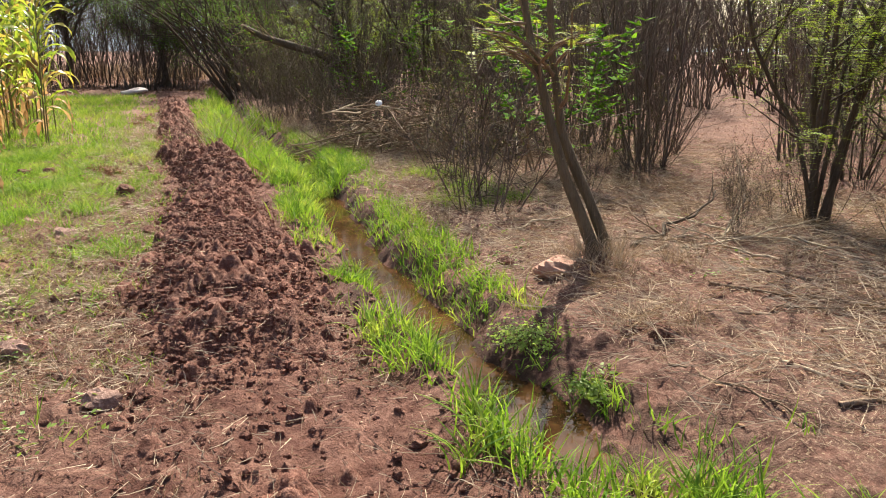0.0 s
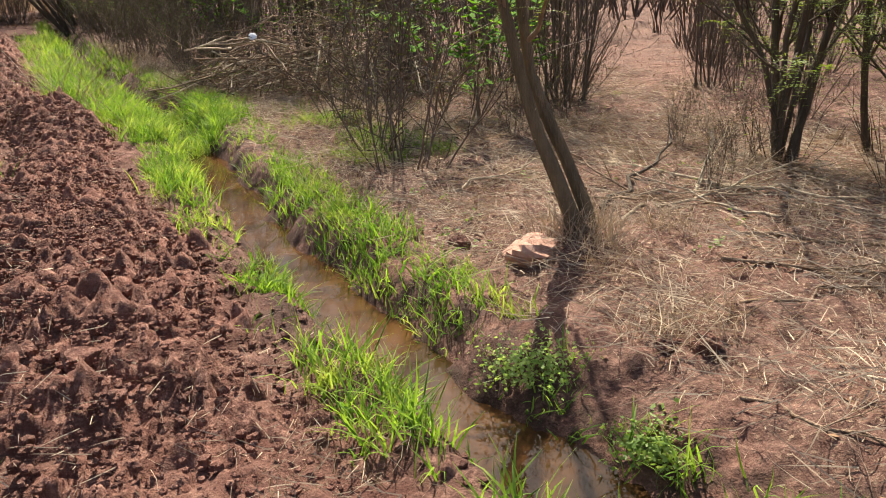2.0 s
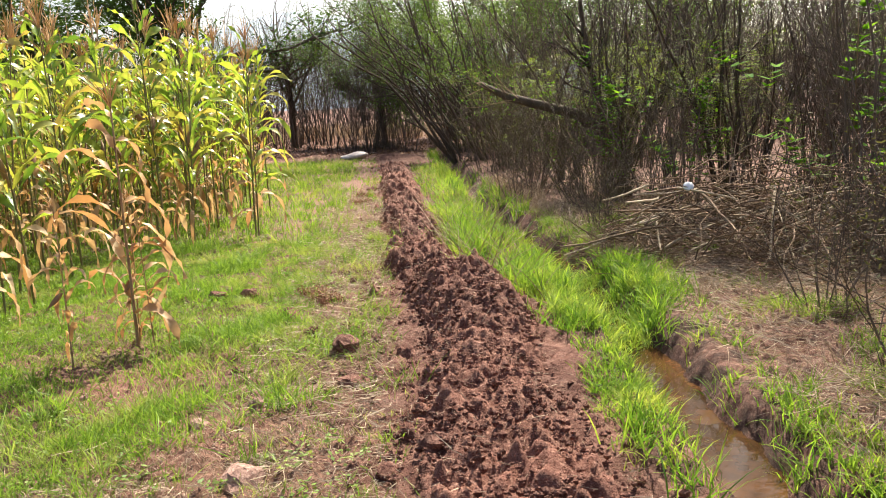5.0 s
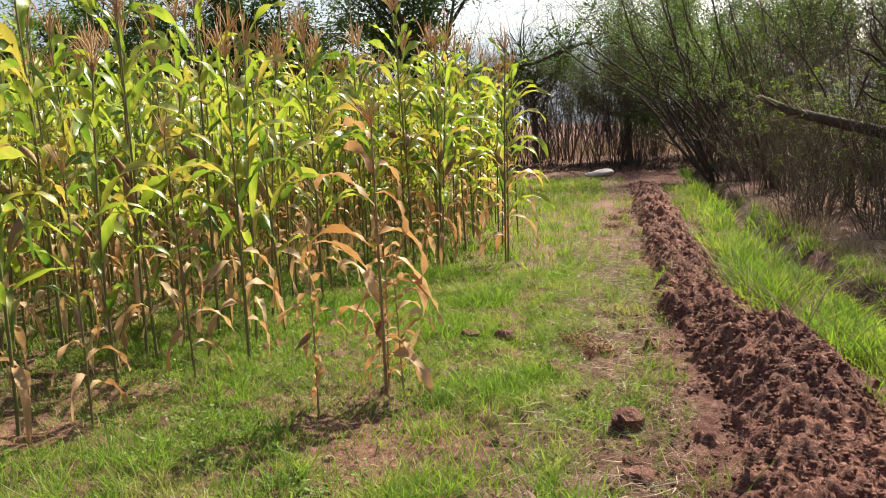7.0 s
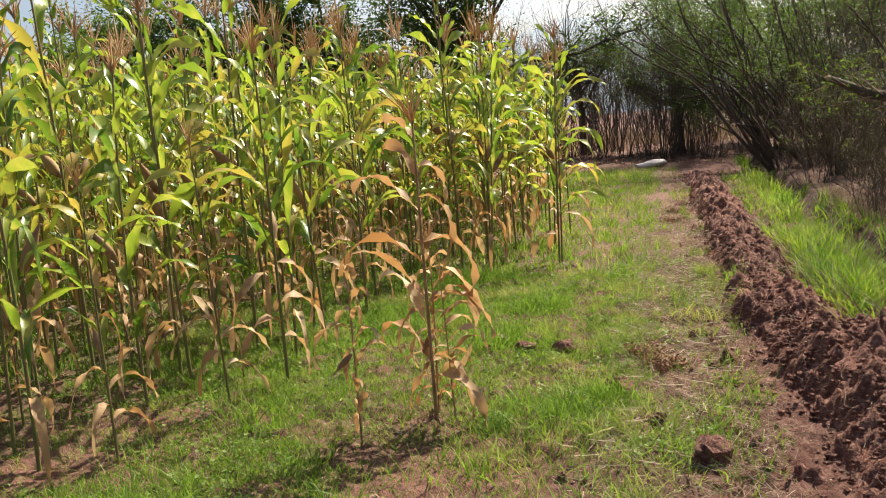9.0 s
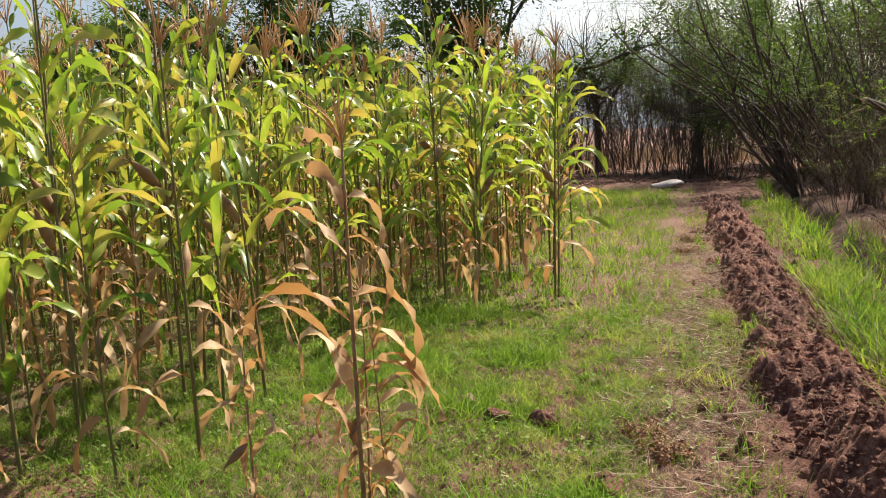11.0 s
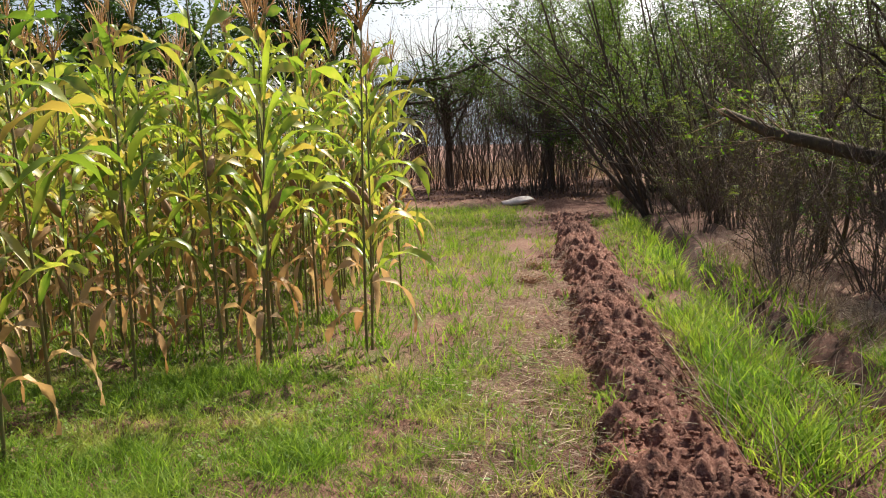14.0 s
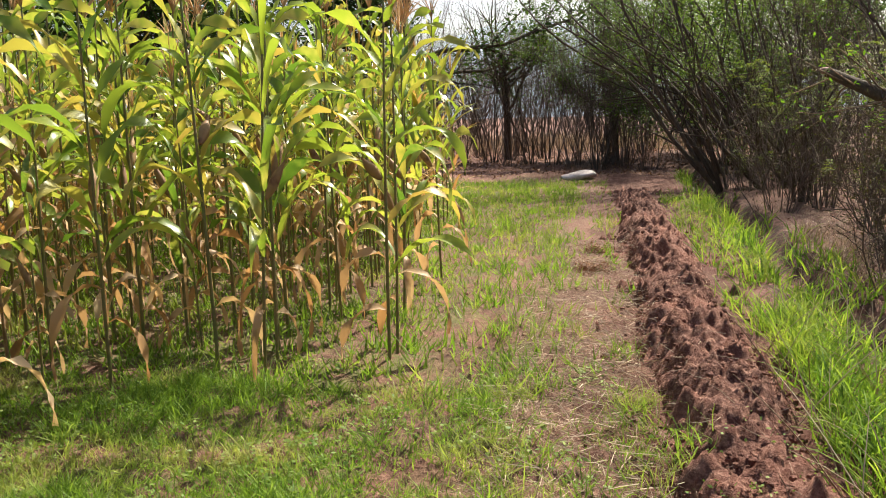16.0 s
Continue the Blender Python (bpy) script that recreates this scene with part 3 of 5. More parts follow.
# thin dead turf in the foreground
def bare_front(x, y, s, w):
    return (berm_height(s, w) < 0.03) * (ditch_distance(x, y) > 0.55) * (0.12 + 0.88 * step(fbm(x * 1.5, y * 1.5, 3, 83), -0.15, 0.35)) * (1 - 0.65 * ((w > 0.15) & (s > 2.4)))
x, y = scatter((1.0, 7.5), (-3.4, 1.3), 12000, bare_front)
x, y = tufts(x, y, 8, 0.035)
blades(straw, x, y, (0.02, 0.09), (0.0022, 0.0045), (0.4, 2.0), 0.7, 2)
x, y = scatter((1.0, 7.0), (-3.4, 1.4), 44000, bare_front)
straws(straw, x, y, (0.03, 0.15), (0.0022, 0.0045), 0.01, 2)
# matted stalks on the bare ground across the ditch
x, y = scatter((2.5, 13), (1.9, 6.5), 1500, lambda x, y, s, w: (ditch_distance(x, y) > 0.45) * step(fbm(x * 1.2, y * 1.2, 3, 84), -0.2, 0.4))
x, y = tufts(x, y, 16, 0.09)
straws(straw, x, y, (0.10, 0.4), (0.0025, 0.005), 0.07, 3)
# standing dry tufts
x, y = scatter((3, 18), (1.9, 5.5), 420, lambda x, y, s, w: 0.5 * step(fbm(x * 0.9, y * 0.9, 2, 81), 0.0, 0.4))
x, y = tufts(np.append(x, -0.22 + R.normal(0, 0.14, 14)), np.append(y, 5.2 + R.normal(0, 0.14, 14)), 22, 0.05)
blades(straw, x, y, (0.08, 0.32), (0.003, 0.005), (0.3, 1.8), 0.4, 3)
x, y = scatter((11.5, 20), (1.3, 2.6), 120, lambda x, y, s, w: (ditch_distance(x, y) > 0.3) * 0.8)
x, y = tufts(x, y, 26, 0.09)
blades(straw, x, y, (0.12, 0.4), (0.004, 0.008), (0.5, 2.2), 0.45, 3)
single("dry_straw", straw, M_STRAW, "dry tan straw and grass stalks lying on the soil", "straw", kind="stuff")

litter = Shape()
x, y = scatter((2, 45), (1.9, 22), 52000, lambda x, y, s, w: (0.25 + 0.75 * step(w, 3, 6)) * (ditch_distance(x, y) > 0.4))
n = len(x)
a = unit(R.normal(0, 1, (n, 3)) * (1, 1, 0.3)) * R.uniform(0.012, 0.035, n)[:, None]
b = unit(np.cross(a, R.normal(0, 0.3, (n, 3)) + (0, 0, 1))) * R.uniform(0.008, 0.02, n)[:, None]
litter.chips(np.stack((x, y, surface(x, y) + 0.008), 1), a, b)
x, y = scatter((29.5, 60), (-25, 6), 30000, lambda x, y, s, w: 0.9 + 0 * x)
n = len(x)
a = unit(R.normal(0, 1, (n, 3)) * (1, 1, 0.5)) * R.uniform(0.03, 0.08, n)[:, None]
b = unit(np.cross(a, R.normal(0, 0.3, (n, 3)) + (0, 0, 1))) * R.uniform(0.02, 0.05, n)[:, None]
litter.chips(np.stack((x, y, surface(x, y) + 0.02), 1), a, b)
single("fallen_leaves", litter, M_LITTER, "brown fallen leaves under the bushes", "leaf litter", kind="stuff")


# ---- clods and stones ----
def lump_shape(size, seed, squash=0.7, rings=6, sides=9, rough=0.28):
    """A rough, flat-bottomed lump of soil or stone."""
    r = np.random.default_rng(seed)
    sh = Shape()
    th = np.linspace(0.03, math.pi - 0.03, rings + 1)
    ph = np.arange(sides) * 2 * math.pi / sides
    T, P = np.meshgrid(th, ph, indexing="ij")
    d = np.stack((np.sin(T) * np.cos(P), np.sin(T) * np.sin(P), np.cos(T)), -1)
    rad = 1 + rough * r.uniform(-1, 1, T.shape)
    for axis in unit(r.normal(0, 1, (5, 3))):
        cut = r.uniform(0.55, 0.85)
        proj = (d * axis).sum(-1) * rad
        rad = np.where(proj > cut, rad * cut / np.maximum(proj, 1e-6), rad)
    stretch = r.uniform(0.75, 1.3, 3) * (1, 1, squash)
    v = d * rad[..., None] * stretch * size
    i, j = np.meshgrid(np.arange(rings), np.arange(sides), indexing="ij")
    j2 = (j + 1) % sides
    sh.add(v, np.stack((i * sides + j, (i + 1) * sides + j, (i + 1) * sides + j2, i * sides + j2), -1))
    return sh


crumbs = Shape()
models = [lump_shape(1.0, 100 + k, 0.75, 3, 5, 0.25) for k in range(8)]
def crumbly(x, y, s, w):
    near = (w > -0.4) & (w < 0.9)
    left = np.exp(-np.maximum(0, -0.3 - w) / 0.6) * (w <= -0.3) * 0.12
    return (near * 1.0 + left + 0.04 * (w > 1.6) * (s < 12)) * step(s, 1.5, 3.0) * (1 - 0.6 * step(s, 12, 16))
x, y = scatter((1.0, 20), (-3.2, 5), 20000, crumbly)
bx, by = scatter((2.5, 15), (-0.5, 1.0), 11000, lambda x, y, s, w: np.clip(berm_height(s, w) * 9 + 0.05, 0, 1) * (1 - 0.7 * step(s, 9, 13)))
fx, fy = scatter((1.0, 6.5), (-3.0, 1.4), 9000, lambda x, y, s, w: 0.25 + 0.75 * step(fbm(x * 1.9, y * 1.9, 3, 45), -0.2, 0.3))
x, y = np.concatenate((x, bx, fx)), np.concatenate((y, by, fy))
z = surface(x, y)
size = 0.005 + 0.026 * R.random(len(x)) ** 3.5
for cx, cy, cz, r in zip(x, y, z, size):
    sh = models[R.integers(8)]
    a = R.uniform(0, 6.28)
    m = np.array(((math.cos(a), -math.sin(a), 0), (math.sin(a), math.cos(a), 0), (0, 0, 1))) * r
    crumbs.add(sh.v[0] @ m.T + (cx, cy, cz + r * 0.15 + 0.03 * (r < 0.02) * (abs(sw(cx, cy)[1] - 0.3) < 0.45)), sh.q[0])
single("soil_crumbs", crumbs, M_CLOD, "small dark red crumbs of dug soil", "soil crumbs", kind="stuff", smooth=False)


def stone_at(x, y, size, seed, name="clod", material=M_CLOD, label="dark red clod of dry dug soil", squash=0.7, up=0.15):
    sh = lump_shape(size * 0.85, seed, squash, 9, 14, 0.17)
    ob = single(name, sh, material, label, "soil clod" if name == "clod" else "stone", "clods by the bank" if name == "clod" else "field stones", smooth=False)
    ob.location = (x, y, float(surface(np.array(x), np.array(y))) + size * squash * up)
    ob.rotation_euler = (0, 0, seed * 1.7)
    return ob


for k, (x, y, r) in enumerate(((-2.06, 3.7, 0.085), (-2.3, 3.75, 0.08), (-2.58, 4.2, 0.07), (-2.75, 4.35, 0.06), (-1.85, 3.5, 0.05), (-1.95, 2.85, 0.05), (-2.2, 3.1, 0.06),
                                (-3.6, 5.95, 0.10), (-3.75, 5.75, 0.06), (-3.4, 5.5, 0.07), (-4.6, 6.75, 0.13), (-5.83, 7.76, 0.12), (-5.6, 7.2, 0.08), (-4.95, 7.25, 0.12),
                                # The clod at (0.2, 4.12) stands in for a shadowed hole in the bank.
                                (-0.78, 5.4, 0.06), (0.2, 4.12, 0.09), (0.05, 4.1, 0.05), (-6.1, 9.1, 0.05), (-6.68, 8.3, 0.11), (-6.9, 8.15, 0.08), (-5.4, 7.45, 0.10),
                                (-3.2, 5.0, 0.06), (-3.0, 5.2, 0.05), (-2.55, 5.6, 0.06), (-4.0, 6.6, 0.06), (-1.25, 2.8, 0.06), (-0.72, 2.72, 0.06))):
    stone_at(x, y, r, 300 + k)
for k, (x, y, r) in enumerate(((-2.8, 3.1, 0.10), (-2.05, 2.72, 0.085), (-2.45, 2.0, 0.10), (-2.52, 2.15, 0.06), (-7.35, 8.3, 0.12), (-7.1, 8.45, 0.11), (-4.3, 5.45, 0.11), (-4.83, 6.16, 0.08), (-7.9, 9.0, 0.05),
                                (-5.0, 5.9, 0.07), (-6.0, 6.0, 0.06))):
    stone_at(x, y, r, 400 + k, "stone", M_STONE, "rough brown field stone lying on the soil")
stone_at(-0.42, 5.05, 0.155, 421, "boulder", M_PINK, "pale reddish flat boulder at the foot of the tree", 0.5, 0.3)


# ---- maize ----
def maize_leaf(r, z, azimuth, length, width, droop, curl, twist):
    """A long leaf: sheath at the stalk, arching out, folded along the midrib, with wavy edges."""
    seg = 9
    t = np.linspace(0, 1, seg + 1)
    rise = r.uniform(0.35, 0.8) if curl >= 0 else r.uniform(0.5, 1.1)
    th = rise + droop * t ** (1.2 + curl)
    ds = length / seg
    dx = np.concatenate(((0.008,), 0.008 + np.cumsum(np.sin((th[:-1] + th[1:]) / 2)) * ds))
    dz = np.concatenate(((0,), np.cumsum(np.cos((th[:-1] + th[1:]) / 2)) * ds))
    half = width * 0.5 * np.clip(np.minimum(0.3 + 2.2 * t, (1 - t) * 2.2 + 0.02), 0, 1) * (1 - 0.25 * t)
    ca, sa = math.cos(azimuth), math.sin(azimuth)
    tw = twist * t ** 1.5
    wave = 0.018 * np.sin(t * r.uniform(9, 16) + r.uniform(0, 6))
    rows = []
    for k in range(seg + 1):
        nx, nz = -math.cos(th[k]), math.sin(th[k])
        row = []
        for o in (-1, 0, 1):
            side, lift = o * half[k] * math.cos(tw[k]), abs(o) * (half[k] * 0.45 + wave[k] * (o if k else 0)) + o * half[k] * math.sin(tw[k])
            px, pz = dx[k] + nx * lift * 1, dz[k] + nz * lift
            row.append((px * ca - side * sa, px * sa + side * ca, z + pz))
        rows.append(row)
    sh = Shape()
    i, j = np.meshgrid(np.arange(seg), np.arange(2), indexing="ij")
    sh.add(np.array(rows), np.stack((i * 3 + j, i * 3 + j + 1, (i + 1) * 3 + j + 1, (i + 1) * 3 + j), -1))
    return sh


def tassel_shape(r, z, lean):
    sh = Shape()
    n = r.integers(8, 13)
    for k in range(n + 1):
        a, out = r.uniform(0, 6.28), 0 if k == 0 else r.uniform(0.12, 0.5)
        ln = r.uniform(0.28, 0.40) if k == 0 else r.uniform(0.16, 0.30)
        t = np.linspace(0, 1, 5)[:, None]
        d = np.array((math.cos(a) * out + lean[0], math.sin(a) * out + lean[1], 1.0))
        p = np.array((0, 0, z)) + t * d / np.linalg.norm(d) * ln + t ** 2 * np.array((math.cos(a), math.sin(a), -0.5)) * out * 0.22
        sh.tube(p, [0.0025, 0.005, 0.005, 0.0045, 0.0015], 3)
    return sh


def ear_shape(r, z, azimuth, hang):
    sh = Shape()
    t = np.linspace(0, 1, 8)[:, None]
    d = np.array((math.cos(azimuth) * math.sin(hang), math.sin(azimuth) * math.sin(hang), math.cos(hang)))
    sh.tube(np.array((0, 0, z)) + d * (0.02 + t * 0.23) + np.array((math.cos(azimuth), math.sin(azimuth), 0)) * 0.015, [0.008, 0.022, 0.030, 0.032, 0.029, 0.022, 0.012, 0.004], 8)
    for k in range(7):
        p = np.array((0, 0, z)) + d * 0.24 + np.array((math.cos(azimuth), math.sin(azimuth), 0)) * 0.015
        q = p + d * 0.04 + r.normal(0, 0.02, 3)
        sh.tube(np.array((p, (p + q) / 2 + r.normal(0, .005, 3), q)), [0.003, 0.002, 0.001], 3)
    return sh


def maize(seed, tall, dry, name="maize_plant"):
    """One plant with its stalk, each leaf, ear and tassel. dry: how far it has withered."""
    r = np.random.default_rng(seed)
    words = {0: "tall green maize plant with arching leaves in the field", 1: "yellowing maize plant with withered lower leaves in the field", 2: "dried brown maize plant with papery hanging leaves"}[dry]
    root = thing(name, words, "maize plant", "maize in the field")
    bend = r.normal(0, 0.04, 2)
    t = np.linspace(0, 1, 9)[:, None]
    line = np.concatenate((bend * t ** 2, t * tall), 1)
    line[0, 2] = -0.03
    sh = Shape()
    sh.tube(line, np.linspace(0.0125, 0.0055, 9), 7)
    for k in range(1, 8):
        c = line[k]
        sh.tube(np.array((c - (0, 0, 0.012), c, c + (0, 0, 0.012))), [0.011 - k * .0006, 0.0155 - k * .0009, 0.011 - k * .0006], 7)
    part("stalk", sh, M_STALK if dry < 2 else M_STALK_DRY, root)
    count = int(r.integers(11, 14)) if dry < 2 else int(r.integers(13, 16))
    plane = r.uniform(0, math.pi)
    for k in range(count):
        f = (k + 0.6) / count
        z = tall * (0.09 + 0.87 * f) + r.normal(0, 0.03)
        az = plane + (k % 2) * math.pi + r.normal(0, 0.35)
        ln = (0.42 + 0.42 * math.sin(math.pi * min(1, 0.15 + f * 0.8))) * r.uniform(0.75, 1.1) * (1.0 if f < 0.8 else 0.72)
        gone = f < (0.2, 0.36, 1.5)[dry] + r.normal(0, 0.09)
        fading = (not gone) and r.random() < (0.2, 0.5, 1)[dry]
        material = M_DRY if gone else M_YELLOW if fading else M_CORN
        droop = r.uniform(2.2, 2.9) if gone else r.uniform(1.3, 2.8) if f < 0.8 else r.uniform(0.7, 2.1)
        off = np.array((*(bend * (z / tall) ** 2), 0))
        leaf = maize_leaf(r, z, az, ln * (0.8 if gone else 1), r.uniform(0.04, 0.066) * (1.3 if dry == 2 else 1) if gone else r.uniform(0.052, 0.088) * (1 - 0.35 * max(0, f - 0.7) / 0.3), droop, (r.uniform(0.8, 2.2) if dry == 2 and k % 2 else r.uniform(-0.85, -0.4)) if gone else r.uniform(0, 0.8), r.normal(0, 1.6 if gone else 0.9))
        leaf.v[0] = leaf.v[0] + off
        part("leaf", leaf, material, root, "withered papery leaf" if gone else "")
    off = np.array((*bend, 0))
    ts = tassel_shape(r, tall - 0.02, r.normal(0, 0.15, 2))
    ts.v = [v + off for v in ts.v]
    part("tassel", ts, M_TASSEL, root, "dry tan tassel")
    if r.random() < 0.75:
        part("ear", ear_shape(r, tall * r.uniform(0.38, 0.5), plane + 1.2, r.uniform(0.3, 1.0) if dry < 2 else r.uniform(1.6, 2.5)), M_HUSK, root, "husked cob with brown silk")
    return root


def far_maize(shape_set, x, y, z, tall, r):
    """A simpler plant for the depth of the field."""
    stalk, green, yellow, dry, tas = shape_set
    stalk.tube(np.array(((x, y, z - 0.03), (x, y, z + tall * 0.5), (x, y, z + tall))), [0.012, 0.009, 0.005], 4)
    k = 11
    f = (np.arange(k) + 0.6) / k
    az = r.uniform(0, 3) + (np.arange(k) % 2) * math.pi + r.normal(0, 0.4, k)
    base = np.stack((np.full(k, x), np.full(k, y), z + tall * (0.1 + 0.86 * f)), 1)
    way = np.stack((np.cos(az), np.sin(az), np.zeros(k)), 1)
    up = unit(way * 0.35 + (0, 0, 1.0))
    ln = r.uniform(0.5, 0.85, k)
    for sh, sel in ((dry, f < 0.3), (yellow, (f >= 0.3) & (np.arange(k) % 3 == r.integers(3))), (green, f >= 0.3)):
        if sel.any():
            sh.strips(base[sel], way[sel], up[sel], ln[sel], r.uniform(0.05, 0.08, sel.sum()), np.where(f[sel] > .85, 0.7, r.uniform(1.2, 2.6, sel.sum())), 6)
    tas_k = 5
    ta = r.uniform(0, 6.28, tas_k)
    tb = np.tile((x, y, z + tall - 0.02), (tas_k, 1))
    tas.strips(tb, np.stack((np.cos(ta), np.sin(ta), np.zeros(tas_k)), 1), np.tile((0, 0, 1.0), (tas_k, 1)), r.uniform(0.2, 0.38, tas_k), np.full(tas_k, 0.018), r.uniform(0, 0.7, tas_k), 2)


KINDS = [maize(11, 1.95, 0), maize(12, 2.05, 0), maize(13, 1.85, 0), maize(14, 2.1, 0), maize(15, 1.9, 0), maize(16, 1.95, 1), maize(17, 1.8, 1), maize(18, 2.0, 1), maize(19, 1.6, 2), maize(20, 1.75, 2)]
used = set()


def plant(kind, x, y, turn, scale=1.0):
    z = float(land(np.array(x), np.array(y)))
    m = Matrix.Translation((x, y, z)) @ Matrix.Rotation(turn, 4, "Z") @ Matrix.Rotation(0.05 * math.sin(turn * 7), 4, "X") @ Matrix.Diagonal((scale, scale, scale * (1.16 if kind < 8 else 1.05), 1))
    if kind in used:
        copy_thing(KINDS[kind], m)
    else:
        used.add(kind)
        KINDS[kind].matrix_basis = m


FRONT = ((8, -6.44, 6.83, 0.4, 1.0), (9, -6.50, 6.90, 2.0, 0.55), (8, -6.38, 6.92, 3.3, 0.48), (9, -6.51, 6.34, 1.2, 1.0), (5, -7.41, 5.38, 0.9, 0.66), (7, -7.75, 6.68, 1.1, 0.95),
         (5, -7.67, 6.2, 0.2, 0.95), (2, -8.19, 5.89, 2.4, 0.98), (6, -8.07, 5.05, 2.9, 0.9), (3, -8.87, 11.05, 1.0, 1.02), (1, -8.97, 11.22, 2.8, 0.95), (0, -9.75, 12.07, 2.1, 1.0), (1, -10.06, 11.66, 0.2, 1.0),
         (6, -10.93, 11.64, 1.5, 0.95), (2, -10.25, 12.6, 0.6, 1.0), (7, -10.36, 13.2, 2.6, 1.0), (4, -11.2, 10.95, 1.9, 1.0), (1, -9.78, 9.6, 0.9, 1.0), (5, -10.15, 9.35, 2.2, 0.95), (4, -9.46, 8.84, 0.1, 1.0),
         (0, -10.28, 10.08, 1.2, 1.0), (7, -9.38, 8.28, 0.5, 0.95), (2, -8.94, 7.72, 2.9, 0.95))
for row in FRONT:
    plant(*row)
front_xy = np.array([row[1:3] for row in FRONT])
spots = []
for w in np.arange(-2.05, -17, -0.64):
    for s in np.arange(8.5, 24, 0.33):
        ss, ww = s + R.normal(0, 0.09), w + R.normal(0, 0.08)
        if in_field(ss, ww) and R.random() < 0.9:
            x, y = xy(ss, ww)
            if np.hypot(*(front_xy - (x, y)).T).min() > 0.34 and np.hypot(*(front_xy[:4] - (x, y)).T).min() > 0.75:
                spots.append((float(x), float(y)))
spots.sort(key=lambda p: math.hypot(p[0] + 4.5, p[1] - 7.5))
for x, y in spots[:200]:
    plant(int(R.choice(10, p=(.15, .15, .13, .13, .13, .10, .08, .08, .025, .025))), x, y, R.uniform(0, 6.28), R.uniform(0.9, 1.1))
deep = [Shape() for _ in range(5)]
for x, y in spots[200:]:
    far_maize(deep, x, y, float(land(np.array(x), np.array(y))), R.uniform(2.1, 2.5), R)
deep_root = thing("maize_field", "dense stand of ripening maize further into the field", "maize field", kind="stuff")
for nm, sh, mt in zip(("stalks", "green_leaves", "yellow_leaves", "dry_leaves", "tassels"), deep, (M_STALK, M_CORN_FAR, M_DRY_FAR, M_DRY_FAR, M_DRY_FAR)):
    tagged(part(nm, sh, mt, deep_root), kind="stuff")


# ---- trees and bushes ----
def wander(r, base, way, length, radius, seg=6, bend=0.12, lift=0.0, tip=0.25):
    """A crooked stick: points and radii."""
    p, d = [np.array(base, float)], unit(way)
    for k in range(seg):
        d = unit(d + r.normal(0, bend, 3) + (0, 0, lift))
        p.append(p[-1] + d * length / seg)
    return np.array(p), np.linspace(radius, radius * tip, seg + 1) * (1 + r.uniform(-0.09, 0.09, seg + 1))


def side_shoots(r, p, rad, count, length, out=0.9, frm=0.3, lift=0.05, seg=4, bend=0.15, thin=0.5):
    """Shoots from a stick, as pairs of points and radii."""
    made = []
    for _ in range(count):
        f = r.uniform(frm, 1.0) * (len(p) - 1)
        i = min(int(f), len(p) - 2)
        at = p[i] + (p[i + 1] - p[i]) * (f - i)
        way = unit(unit(p[i + 1] - p[i]) + unit(r.normal(0, 1, 3)) * out)
        made.append(wander(r, at, way, length * r.uniform(0.5, 1.2), max(0.0018, rad[i] * thin), seg, bend, lift))
    return made


def sprays(shape, r, points, per, spread, size, flat=0.5):
    """Small leaves about points: short curved blades of random turn."""
    p = np.repeat(np.asarray(points), per, 0)
    n = len(p)
    p = p + r.normal(0, spread, (n, 3))
    a = unit(r.normal(0, 1, (n, 3)) * (1, 1, flat))
    s = r.uniform(*size, n)[:, None]
    b = unit(np.cross(a, r.normal(0, 0.6, (n, 3)) + (0, 0, 1)))
    shape.chips(p, a * s, b * s * 0.55)


def fronds(shape, r, points, per, length, leaflet, droop=0.6):
    """Feather-like leaves: a fine rib with pairs of narrow leaflets."""
    for pt in points:
        for _ in range(per):
            a = r.uniform(0, 6.28)
            d = unit(np.array((math.cos(a), math.sin(a), r.normal(0.1, 0.4))))
            t = np.linspace(0.1, 1, 8)
            c = pt + t[:, None] * d * length * r.uniform(0.7, 1.2) - np.array((0, 0, droop)) * (t[:, None] ** 2) * length * 0.5
            side = unit(np.cross(d, (0, 0, 1.0)))
            for o in (-1, 1):
                sa = unit(side * o + d * 0.35) * leaflet * (1.15 - 0.5 * t[:, None])
                shape.chips(c + sa, sa, np.tile(d * leaflet * 0.32, (8, 1)))


